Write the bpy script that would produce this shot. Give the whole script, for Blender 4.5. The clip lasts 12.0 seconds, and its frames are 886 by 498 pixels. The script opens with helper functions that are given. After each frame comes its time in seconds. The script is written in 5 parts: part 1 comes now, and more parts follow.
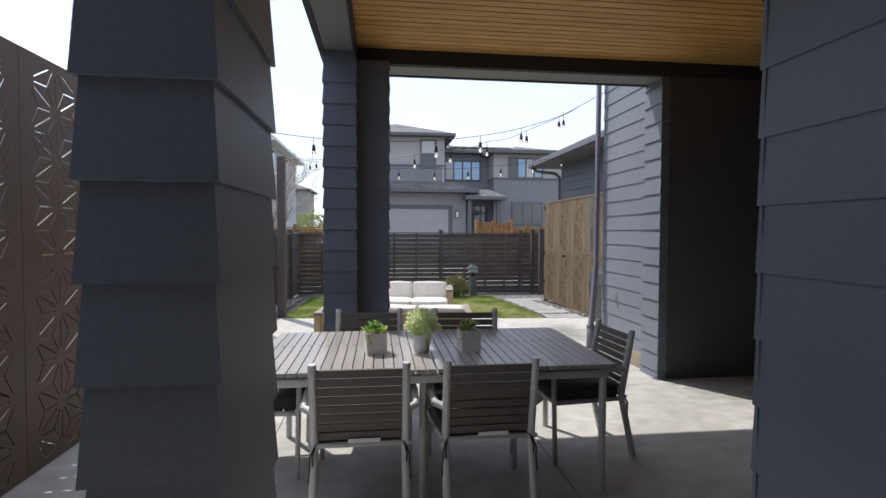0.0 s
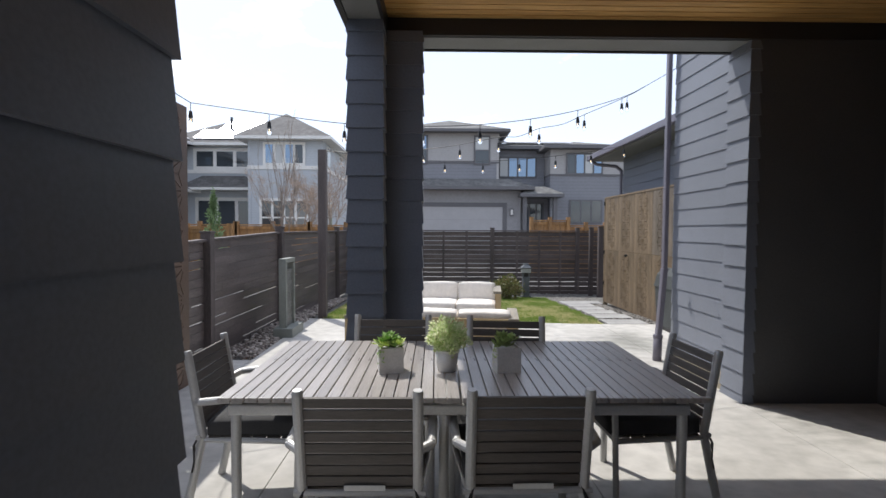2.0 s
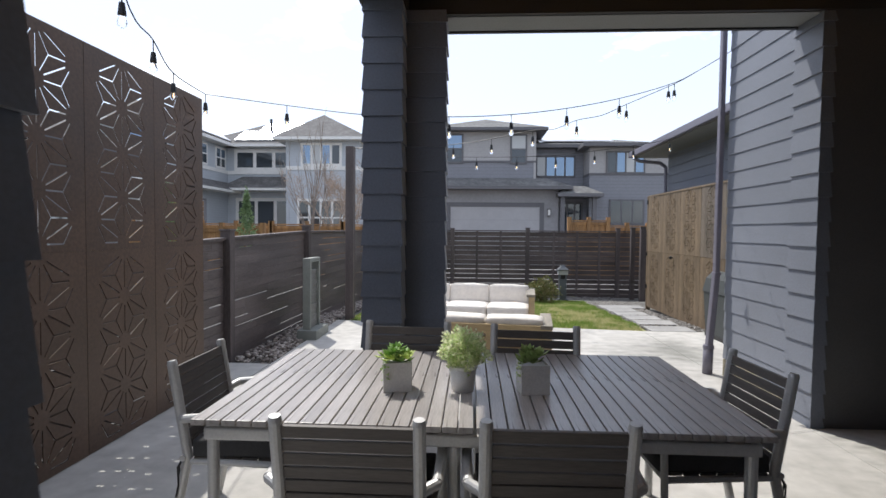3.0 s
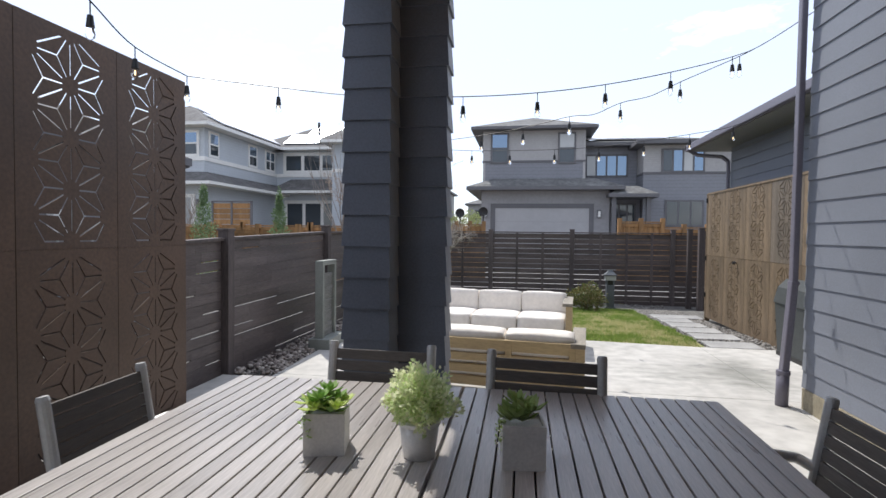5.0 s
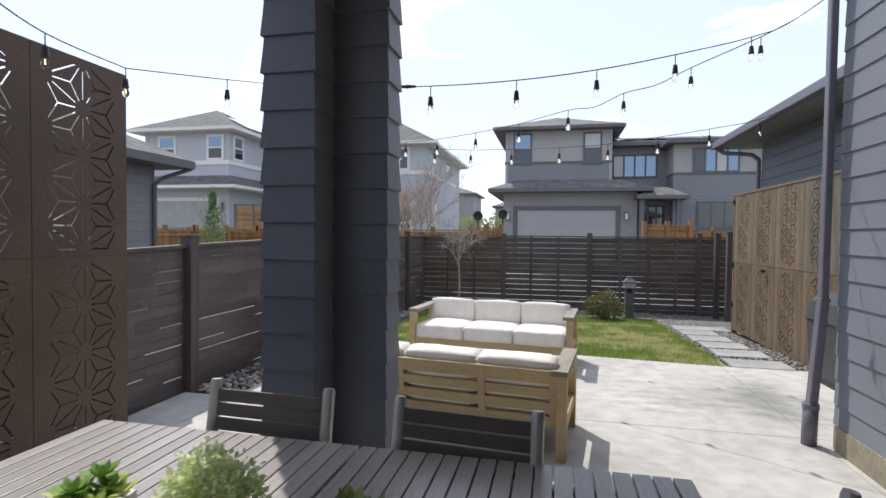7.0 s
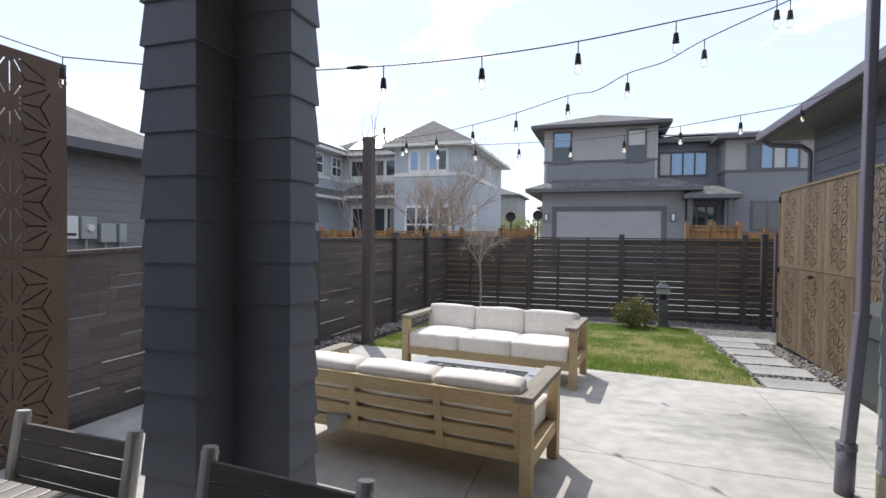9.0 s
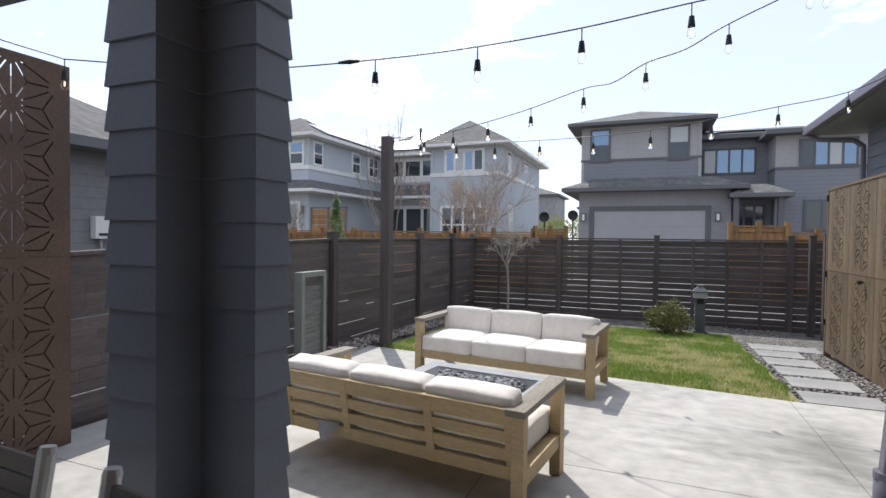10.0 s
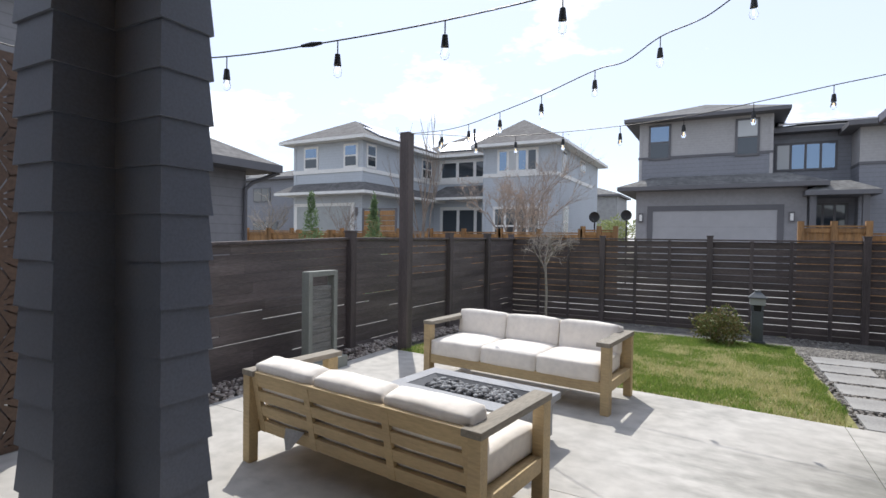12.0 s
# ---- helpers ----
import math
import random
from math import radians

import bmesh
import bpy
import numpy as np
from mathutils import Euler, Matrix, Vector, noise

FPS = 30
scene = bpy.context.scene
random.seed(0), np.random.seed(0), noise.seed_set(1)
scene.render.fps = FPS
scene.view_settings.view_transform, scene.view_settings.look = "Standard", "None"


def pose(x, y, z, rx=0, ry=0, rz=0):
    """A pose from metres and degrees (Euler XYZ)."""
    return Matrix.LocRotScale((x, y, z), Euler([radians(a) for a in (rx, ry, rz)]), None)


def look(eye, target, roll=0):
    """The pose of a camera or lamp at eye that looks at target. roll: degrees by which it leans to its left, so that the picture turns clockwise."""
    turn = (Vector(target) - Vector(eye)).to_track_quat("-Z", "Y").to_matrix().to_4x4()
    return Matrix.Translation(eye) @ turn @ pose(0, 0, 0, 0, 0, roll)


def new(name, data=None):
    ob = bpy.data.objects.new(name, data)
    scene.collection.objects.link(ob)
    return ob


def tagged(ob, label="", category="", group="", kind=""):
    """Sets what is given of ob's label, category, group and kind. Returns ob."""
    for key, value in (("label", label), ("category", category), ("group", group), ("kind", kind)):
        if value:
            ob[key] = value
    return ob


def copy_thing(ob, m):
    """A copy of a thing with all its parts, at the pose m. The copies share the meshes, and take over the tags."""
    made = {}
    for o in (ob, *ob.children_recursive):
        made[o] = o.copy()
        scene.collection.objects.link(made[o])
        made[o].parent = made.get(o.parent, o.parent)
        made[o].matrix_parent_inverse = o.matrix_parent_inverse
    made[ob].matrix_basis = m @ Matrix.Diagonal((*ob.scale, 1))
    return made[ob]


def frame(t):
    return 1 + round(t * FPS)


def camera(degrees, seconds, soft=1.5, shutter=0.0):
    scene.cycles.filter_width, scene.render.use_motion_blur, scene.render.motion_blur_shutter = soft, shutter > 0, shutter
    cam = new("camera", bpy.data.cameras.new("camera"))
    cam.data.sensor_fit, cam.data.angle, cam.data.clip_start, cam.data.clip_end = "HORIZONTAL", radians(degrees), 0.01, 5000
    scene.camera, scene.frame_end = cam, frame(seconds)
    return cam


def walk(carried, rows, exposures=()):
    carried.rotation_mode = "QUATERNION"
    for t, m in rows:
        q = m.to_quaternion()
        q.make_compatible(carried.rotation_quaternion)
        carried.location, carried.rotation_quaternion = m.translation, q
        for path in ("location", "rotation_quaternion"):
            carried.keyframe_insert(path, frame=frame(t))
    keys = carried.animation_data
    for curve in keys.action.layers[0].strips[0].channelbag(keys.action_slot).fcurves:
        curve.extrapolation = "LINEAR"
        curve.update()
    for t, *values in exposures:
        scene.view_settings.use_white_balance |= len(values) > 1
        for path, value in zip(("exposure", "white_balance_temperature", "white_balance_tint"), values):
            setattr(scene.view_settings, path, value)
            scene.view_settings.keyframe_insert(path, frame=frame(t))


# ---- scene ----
cam = camera(81.5, 12.0, shutter=0.4)
PATH = [
    (0, (1.095, 1.929, 1.467), (1.341, 3.913, 1.401), 0.2),
    (0.5, (1.124, 2.034, 1.454), (1.358, 4.019, 1.386), 0.2),
    (1, (1.166, 2.178, 1.436), (1.371, 4.166, 1.368), 0.3),
    (1.5, (1.229, 2.34, 1.429), (1.356, 4.335, 1.361), 0.2),
    (2, (1.291, 2.52, 1.428), (1.32, 4.518, 1.358), 0.3),
    (2.5, (1.341, 2.695, 1.421), (1.289, 4.693, 1.351), 0.5),
    (3, (1.385, 2.881, 1.408), (1.271, 4.876, 1.34), 0.5),
    (5, (1.639, 3.588, 1.383), (1.332, 5.563, 1.324), 0.6),
    (5.5, (1.725, 3.736, 1.404), (1.366, 5.703, 1.342), 0.9),
    (6, (1.818, 3.880, 1.410), (1.417, 5.839, 1.353), 0.7),
    (6.5, (1.905, 4.021, 1.414), (1.492, 5.978, 1.358), 0.9),
    (7, (2.007, 4.152, 1.427), (1.584, 6.106, 1.376), 0.6),
    (9, (2.456, 4.739, 1.423), (1.853, 6.646, 1.378), 0.6),
    (9.5, (2.561, 4.87, 1.414), (1.881, 6.75, 1.371), 0.6),
    (10, (2.657, 4.981, 1.433), (1.909, 6.835, 1.387), 0.7),
    (10.5, (2.752, 5.12, 1.43), (1.943, 6.948, 1.386), 0.7),
    (11, (2.848, 5.237, 1.423), (1.988, 7.042, 1.38), 0.7),
    (11.5, (2.927, 5.348, 1.409), (2.016, 7.128, 1.365), 0.9),
    (12, (2.992, 5.46, 1.408), (2.033, 7.215, 1.366), 0.8),
]
walk(cam, [(t, look(eye, target, roll)) for t, eye, target, roll in PATH],
     exposures=((0.0, 0.16), (5.5, 0.16), (6.5, 0.08), (9.0, 0.05), (12.0, 0.0)))

# ---- sky and sun ----
SUN_DIR = Vector((-0.374, 0.545, 1.0)).normalized()
SUN_EL = math.asin(SUN_DIR.z)
SUN_AZ = math.atan2(SUN_DIR.x, SUN_DIR.y)
scene.view_settings.exposure = 0.0

world = bpy.data.worlds.new("sky")
scene.world = world
world.use_nodes = True
wt = world.node_tree
bg = wt.nodes["Background"]
sky = wt.nodes.new("ShaderNodeTexSky")
sky.sky_type = "NISHITA"
sky.sun_disc = False
sky.sun_elevation = SUN_EL
sky.sun_rotation = SUN_AZ
sky.altitude = 1600
sky.air_density = 1.2
sky.dust_density = 2.5
tc = wt.nodes.new("ShaderNodeTexCoord")
mp = wt.nodes.new("ShaderNodeMapping")
mp.inputs["Scale"].default_value = (1.0, 1.0, 2.6)
mp.inputs["Location"].default_value = (0.35, 0.1, 0.2)
cl = wt.nodes.new("ShaderNodeTexNoise")
cl.inputs["Scale"].default_value = 3.2
cl.inputs["Detail"].default_value = 9
cl.inputs["Roughness"].default_value = 0.62
cr = wt.nodes.new("ShaderNodeValToRGB")
cr.color_ramp.elements[0].position = 0.54
cr.color_ramp.elements[1].position = 0.74
cmix = wt.nodes.new("ShaderNodeMix")
cmix.data_type = "RGBA"
cmix.inputs["B"].default_value = (8.6, 8.7, 8.8, 1)
wt.links.new(tc.outputs["Generated"], mp.inputs["Vector"])
wt.links.new(mp.outputs["Vector"], cl.inputs["Vector"])
wt.links.new(cl.outputs["Fac"], cr.inputs["Fac"])
wt.links.new(cr.outputs["Color"], cmix.inputs["Factor"])
haze = wt.nodes.new("ShaderNodeMix")
haze.data_type = "RGBA"
haze.inputs["Factor"].default_value = 0.7
haze.inputs["B"].default_value = (4.1, 4.4, 5.25, 1)
wt.links.new(sky.outputs["Color"], haze.inputs["A"])
wt.links.new(haze.outputs["Result"], cmix.inputs["A"])
wt.links.new(cmix.outputs["Result"], bg.inputs["Color"])
bg.inputs["Strength"].default_value = 0.225

sun_data = bpy.data.lights.new("sun", "SUN")
sun_data.energy = 3.7
sun_data.angle = radians(0.55)
sun_data.color = (1.0, 0.96, 0.90)
sun = new("sun", sun_data)
sun.matrix_world = look((0, 0, 20), Vector((0, 0, 20)) - SUN_DIR)


# ---- materials ----
def material(name, color, rough=0.6, metal=0.0, vary=0.15, scale=3.0, fine=60.0, bump=0.15, depth=0.004,
             second=None, stretch=(1, 1, 1), spec=0.5, per_object=0.0):
    """A painted, wooden or mineral surface: broad stains, fine grain and relief."""
    m = bpy.data.materials.new(name)
    m.use_nodes = True
    nt = m.node_tree
    b = nt.nodes["Principled BSDF"]
    b.inputs["Roughness"].default_value = rough
    b.inputs["Metallic"].default_value = metal
    b.inputs["Specular IOR Level"].default_value = spec
    co = nt.nodes.new("ShaderNodeTexCoord")
    ma = nt.nodes.new("ShaderNodeMapping")
    ma.inputs["Scale"].default_value = stretch
    nt.links.new(co.outputs["Object"], ma.inputs["Vector"])
    big = nt.nodes.new("ShaderNodeTexNoise")
    big.inputs["Scale"].default_value = scale
    big.inputs["Detail"].default_value = 6
    small = nt.nodes.new("ShaderNodeTexNoise")
    small.inputs["Scale"].default_value = fine
    small.inputs["Detail"].default_value = 4
    for n in (big, small):
        nt.links.new(ma.outputs["Vector"], n.inputs["Vector"])
    c2 = second or tuple(c * (1 - vary * 1.6) for c in color)
    ramp = nt.nodes.new("ShaderNodeValToRGB")
    ramp.color_ramp.elements[0].position = 0.3
    ramp.color_ramp.elements[1].position = 0.7
    ramp.color_ramp.elements[0].color = (*c2, 1)
    ramp.color_ramp.elements[1].color = (*color, 1)
    nt.links.new(big.outputs["Fac"], ramp.inputs["Fac"])
    mul = nt.nodes.new("ShaderNodeMix")
    mul.data_type, mul.blend_type = "RGBA", "MULTIPLY"
    mul.inputs["Factor"].default_value = min(1.0, vary * 3)
    nt.links.new(ramp.outputs["Color"], mul.inputs["A"])
    r2 = nt.nodes.new("ShaderNodeValToRGB")
    r2.color_ramp.elements[0].position = 0.25
    r2.color_ramp.elements[1].position = 0.65
    r2.color_ramp.elements[0].color = (0.55, 0.55, 0.55, 1)
    r2.color_ramp.elements[1].color = (1.08, 1.08, 1.08, 1)
    nt.links.new(small.outputs["Fac"], r2.inputs["Fac"])
    nt.links.new(r2.outputs["Color"], mul.inputs["B"])
    out = mul.outputs["Result"]
    if per_object:
        oi = nt.nodes.new("ShaderNodeObjectInfo")
        mr = nt.nodes.new("ShaderNodeMapRange")
        mr.inputs["To Min"].default_value = 1 - per_object
        mr.inputs["To Max"].default_value = 1 + per_object
        nt.links.new(oi.outputs["Random"], mr.inputs["Value"])
        hs = nt.nodes.new("ShaderNodeHueSaturation")
        nt.links.new(mr.outputs["Result"], hs.inputs["Value"])
        nt.links.new(out, hs.inputs["Color"])
        out = hs.outputs["Color"]
    nt.links.new(out, b.inputs["Base Color"])
    if bump:
        bp = nt.nodes.new("ShaderNodeBump")
        bp.inputs["Strength"].default_value = bump
        bp.inputs["Distance"].default_value = depth
        nt.links.new(small.outputs["Fac"], bp.inputs["Height"])
        nt.links.new(bp.outputs["Normal"], b.inputs["Normal"])
    rr = nt.nodes.new("ShaderNodeMapRange")
    rr.inputs["To Min"].default_value = max(0.02, rough - 0.12)
    rr.inputs["To Max"].default_value = min(1.0, rough + 0.12)
    nt.links.new(big.outputs["Fac"], rr.inputs["Value"])
    nt.links.new(rr.outputs["Result"], b.inputs["Roughness"])
    return m


def lapped(m, pitch, strength=0.5, axis="Z"):
    """Adds horizontal lap lines, one per pitch metres, as relief and thin dark joints, for walls far away."""
    nt = m.node_tree
    b = nt.nodes["Principled BSDF"]
    co = nt.nodes.new("ShaderNodeNewGeometry")
    sp = nt.nodes.new("ShaderNodeSeparateXYZ")
    nt.links.new(co.outputs["Position"], sp.inputs["Vector"])
    dv = nt.nodes.new("ShaderNodeMath")
    dv.operation = "DIVIDE"
    dv.inputs[1].default_value = pitch
    nt.links.new(sp.outputs[axis], dv.inputs[0])
    fr = nt.nodes.new("ShaderNodeMath")
    fr.operation = "FRACT"
    nt.links.new(dv.outputs[0], fr.inputs[0])
    rp = nt.nodes.new("ShaderNodeValToRGB")
    rp.color_ramp.elements[0].position = 0.0
    rp.color_ramp.elements[0].color = (0.45, 0.45, 0.45, 1)
    rp.color_ramp.elements[1].position = 0.14
    rp.color_ramp.elements[1].color = (1, 1, 1, 1)
    nt.links.new(fr.outputs[0], rp.inputs["Fac"])
    mx = nt.nodes.new("ShaderNodeMix")
    mx.data_type, mx.blend_type = "RGBA", "MULTIPLY"
    mx.inputs["Factor"].default_value = strength
    old = b.inputs["Base Color"].links[0].from_socket
    nt.links.new(old, mx.inputs["A"])
    nt.links.new(rp.outputs["Color"], mx.inputs["B"])
    nt.links.new(mx.outputs["Result"], b.inputs["Base Color"])
    return m


M_SIDING = material("blue_grey_siding", (0.150, 0.171, 0.219), 0.48, vary=0.12, scale=1.3, fine=90, bump=0.12, depth=0.002, per_object=0.06, spec=0.4)
M_SIDING.node_tree.nodes["Principled BSDF"].inputs["Sheen Weight"].default_value = 0.3
M_SIDING.node_tree.nodes["Principled BSDF"].inputs["Sheen Roughness"].default_value = 0.5
M_TRIM = material("dark_trim", (0.032, 0.031, 0.034), 0.55, vary=0.1, scale=2, fine=70, bump=0.08)
# Darkened colour that stands in for the deep shade of the alcove.
M_ALCOVE = material("shade_dark_alcove", (0.085, 0.086, 0.092), 0.7, vary=0.1, scale=2, fine=70, bump=0.06)
M_SOFFIT_TRIM = material("grey_trim", (0.24, 0.245, 0.24), 0.6, vary=0.1, scale=2, fine=70, bump=0.08)
M_CEDAR = material("cedar_ceiling", (0.74, 0.44, 0.15), 0.5, vary=0.3, scale=1.6, fine=14, bump=0.2, depth=0.002, second=(0.56, 0.30, 0.09), stretch=(0.25, 6, 6))
M_CORTEN = material("brown_screen_metal", (0.142, 0.088, 0.060), 0.55, vary=0.22, scale=2.2, fine=45, bump=0.1, depth=0.002)
M_GATE = material("tan_screen_panel", (0.285, 0.205, 0.128), 0.6, vary=0.3, scale=2.4, fine=24, bump=0.15, depth=0.003, stretch=(5, 5, 0.6), per_object=0.08)
M_GATE_LOW = material("brown_screen_panel", (0.25, 0.178, 0.11), 0.6, vary=0.3, scale=2.4, fine=24, bump=0.15, depth=0.003, stretch=(5, 5, 0.6), per_object=0.08)
M_GATE_DK = material("weathered_screen_panel", (0.23, 0.185, 0.14), 0.6, vary=0.3, scale=2.4, fine=24, bump=0.15, depth=0.003, stretch=(5, 5, 0.6))
M_COVER = material("grill_cover", (0.065, 0.072, 0.072), 0.7, vary=0.15, scale=4, fine=40, bump=0.3)
M_GATE_BACK = material("dark_panel_backing", (0.12, 0.083, 0.05), 0.8)
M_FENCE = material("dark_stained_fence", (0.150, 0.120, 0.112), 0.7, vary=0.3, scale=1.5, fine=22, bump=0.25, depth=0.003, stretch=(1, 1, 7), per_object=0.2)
# Same stain as M_FENCE, weathered; its lighter tone stands in for brighter light.
M_FENCE_SIDE = material("weathered_lightened_fence", (0.172, 0.143, 0.138), 0.5, vary=0.3, scale=1.5, fine=22, bump=0.25, depth=0.003, stretch=(7, 0.6, 7), per_object=0.14)
M_FENCE_POST = material("dark_fence_post", (0.142, 0.116, 0.112), 0.7, vary=0.3, scale=2, fine=25, bump=0.25, depth=0.003, stretch=(6, 6, 0.6), per_object=0.15)
M_CONCRETE = material("broom_concrete", (0.565, 0.548, 0.515), 0.75, vary=0.16, scale=1.1, fine=7, bump=0.1, depth=0.002, second=(0.44, 0.425, 0.395), spec=0.35)


def damp_stains(m, spots, color, strength):
    """Streaky grey water stains on concrete, each spot (x, y, radius across, radius along)."""
    nt = m.node_tree
    b = nt.nodes["Principled BSDF"]
    old = b.inputs["Base Color"].links[0].from_socket
    geo = nt.nodes.new("ShaderNodeNewGeometry")
    streak = nt.nodes.new("ShaderNodeTexNoise")
    streak.inputs["Scale"].default_value = 4.5
    streak.inputs["Detail"].default_value = 9
    streak.inputs["Roughness"].default_value = 0.66
    turn = nt.nodes.new("ShaderNodeMapping")
    turn.inputs["Rotation"].default_value = (0, 0, 0.5)
    turn.inputs["Scale"].default_value = (0.7, 2.0, 1)
    nt.links.new(geo.outputs["Position"], turn.inputs["Vector"])
    nt.links.new(turn.outputs["Vector"], streak.inputs["Vector"])
    total = None
    for x, y, rx, ry, weight in spots:
        at = nt.nodes.new("ShaderNodeMapping")
        at.vector_type = "TEXTURE"
        at.inputs["Location"].default_value = (x, y, 0)
        at.inputs["Scale"].default_value = (rx, ry, 5)
        nt.links.new(geo.outputs["Position"], at.inputs["Vector"])
        ball = nt.nodes.new("ShaderNodeTexGradient")
        ball.gradient_type = "SPHERICAL"
        nt.links.new(at.outputs["Vector"], ball.inputs["Vector"])
        add = nt.nodes.new("ShaderNodeMath")
        add.operation = "MULTIPLY_ADD"
        add.inputs[1].default_value = weight
        nt.links.new(ball.outputs["Fac"], add.inputs[0])
        if total:
            nt.links.new(total, add.inputs[2])
        else:
            add.inputs[2].default_value = -0.10
        total = add.outputs[0]
    both = nt.nodes.new("ShaderNodeMath")
    both.operation = "ADD"
    nt.links.new(total, both.inputs[0])
    nt.links.new(streak.outputs["Fac"], both.inputs[1])
    edge = nt.nodes.new("ShaderNodeMapRange")
    edge.inputs["From Min"].default_value = 0.47
    edge.inputs["From Max"].default_value = 0.85
    edge.inputs["To Max"].default_value = strength
    nt.links.new(both.outputs[0], edge.inputs["Value"])
    mix = nt.nodes.new("ShaderNodeMix")
    mix.data_type, mix.blend_type = "RGBA", "MULTIPLY"
    nt.links.new(edge.outputs["Result"], mix.inputs["Factor"])
    nt.links.new(old, mix.inputs["A"])
    mix.inputs["B"].default_value = (*color, 1)
    nt.links.new(mix.outputs["Result"], b.inputs["Base Color"])


damp_stains(M_CONCRETE, [(3.9, 9.2, 0.45, 1.1, 0.42), (3.2, 9.0, 1.1, 0.7, 0.26), (2.4, 10.2, 1.3, 0.45, 0.2), (4.1, 6.4, 0.5, 1.2, 0.2)], (0.60, 0.615, 0.60), 1.0)
M_DRIVE = material("grey_driveway", (0.34, 0.335, 0.325), 0.8, vary=0.2, scale=1.3, fine=40, bump=0.15, depth=0.002)

M_PAVER = material("grey_paver", (0.39, 0.385, 0.375), 0.8, vary=0.18, scale=3, fine=50, bump=0.2, depth=0.003, per_object=0.06)
M_SOIL = material("gravel_bed", (0.27, 0.26, 0.24), 0.95, vary=0.4, scale=9, fine=70, bump=0.8, depth=0.02)
M_EARTH = material("far_ground", (0.22, 0.20, 0.16), 0.95, vary=0.3, scale=0.3, fine=6, bump=0.3)
M_ALU = material("grey_aluminium", (0.62, 0.62, 0.615), 0.42, metal=0.3, vary=0.08, scale=6, fine=120, bump=0.03)
M_SLAT = material("charcoal_slat", (0.14, 0.124, 0.112), 0.55, vary=0.18, scale=5, fine=40, bump=0.15, depth=0.002, stretch=(0.6, 6, 6))
M_TABLE = material("grey_brown_slat", (0.45, 0.42, 0.40), 0.30, vary=0.18, scale=4, fine=36, bump=0.18, depth=0.002, stretch=(7, 0.5, 7), per_object=0.12)
M_CUSHION_D = material("black_cushion", (0.07, 0.07, 0.072), 0.9, vary=0.2, scale=7, fine=220, bump=0.3, depth=0.002)
M_CUSHION_W = material("cream_canvas", (0.90, 0.845, 0.775), 0.92, vary=0.06, scale=5, fine=24, bump=0.35, depth=0.006)
M_TEAK = material("weathered_teak", (0.58, 0.44, 0.24), 0.65, vary=0.14, scale=2.0, fine=18, bump=0.15, depth=0.002, second=(0.48, 0.36, 0.205), stretch=(1, 5, 5))
M_TEAK_TOP = material("greyed_teak", (0.33, 0.295, 0.24), 0.75, vary=0.2, scale=2.5, fine=18, bump=0.25, depth=0.002, stretch=(5, 1, 5))
M_FIRE = material("grey_cast_stone", (0.40, 0.41, 0.43), 0.7, vary=0.14, scale=3, fine=60, bump=0.12)
M_FIRE_RIM = material("dark_stone_rim", (0.12, 0.125, 0.135), 0.65, vary=0.1)
M_FIRE_IN = material("burner_pan", (0.03, 0.03, 0.03), 0.7)
M_POT = material("pale_stone_pot", (0.78, 0.755, 0.72), 0.75, vary=0.1, scale=9, fine=120, bump=0.15, depth=0.002)
M_POTW = material("white_pot", (0.84, 0.83, 0.82), 0.5, vary=0.08, scale=9, fine=140, bump=0.06)
M_BLACK = material("black_plastic", (0.014, 0.014, 0.015), 0.5, vary=0.1)
M_DOWNSPOUT = material("dark_bronze_downspout", (0.19, 0.18, 0.225), 0.42, vary=0.1, scale=3, fine=60, bump=0.04)
M_FOUND = material("bare_foundation", (0.40, 0.35, 0.25), 0.85, vary=0.2, scale=4, fine=40, bump=0.2)
M_BARK = material("pale_bark", (0.52, 0.465, 0.41), 0.9, vary=0.3, scale=9, fine=60, bump=0.4)
M_TWIG = material("brown_twig", (0.45, 0.37, 0.31), 0.9, vary=0.3, scale=9, fine=60, bump=0.2)
M_LANTERN = material("grey_green_lantern", (0.125, 0.14, 0.155), 0.6, vary=0.15, scale=6)
M_SCULPT = material("sage_frame", (0.26, 0.275, 0.25), 0.65, vary=0.12, scale=5, fine=70, bump=0.08)
M_RIPPLE = material("rippled_slate", (0.25, 0.25, 0.24), 0.5, vary=0.25, scale=4, fine=30, bump=0.5, depth=0.01, stretch=(1, 1, 6))
M_METER = material("grey_meter_box", (0.42, 0.44, 0.44), 0.5, vary=0.08)
M_FABRIC_TAG = material("grey_dust_cover", (0.62, 0.62, 0.63), 0.8, vary=0.15)

M_HB_LOW = lapped(material("grey_lap_siding", (0.255, 0.262, 0.29), 0.75, vary=0.08, scale=0.5, fine=9, bump=0.05), 0.17, 0.6)
M_HB_UP = lapped(material("taupe_lap_siding", (0.44, 0.43, 0.43), 0.75, vary=0.08, scale=0.5, fine=9, bump=0.05), 0.10, 0.35)
M_HB_STUCCO = material("taupe_smooth_wall", (0.33, 0.325, 0.335), 0.85, vary=0.08, scale=0.6, fine=9, bump=0.05)
M_HB_TRIM = material("charcoal_trim", (0.14, 0.138, 0.148), 0.6, vary=0.08)
M_HB_DOOR = material("grey_garage_door", (0.41, 0.405, 0.415), 0.6, vary=0.06)
M_SHINGLE = lapped(material("grey_shingles", (0.215, 0.215, 0.212), 0.95, vary=0.3, scale=2, fine=7, bump=0.5, depth=0.03), 0.09, 0.5)
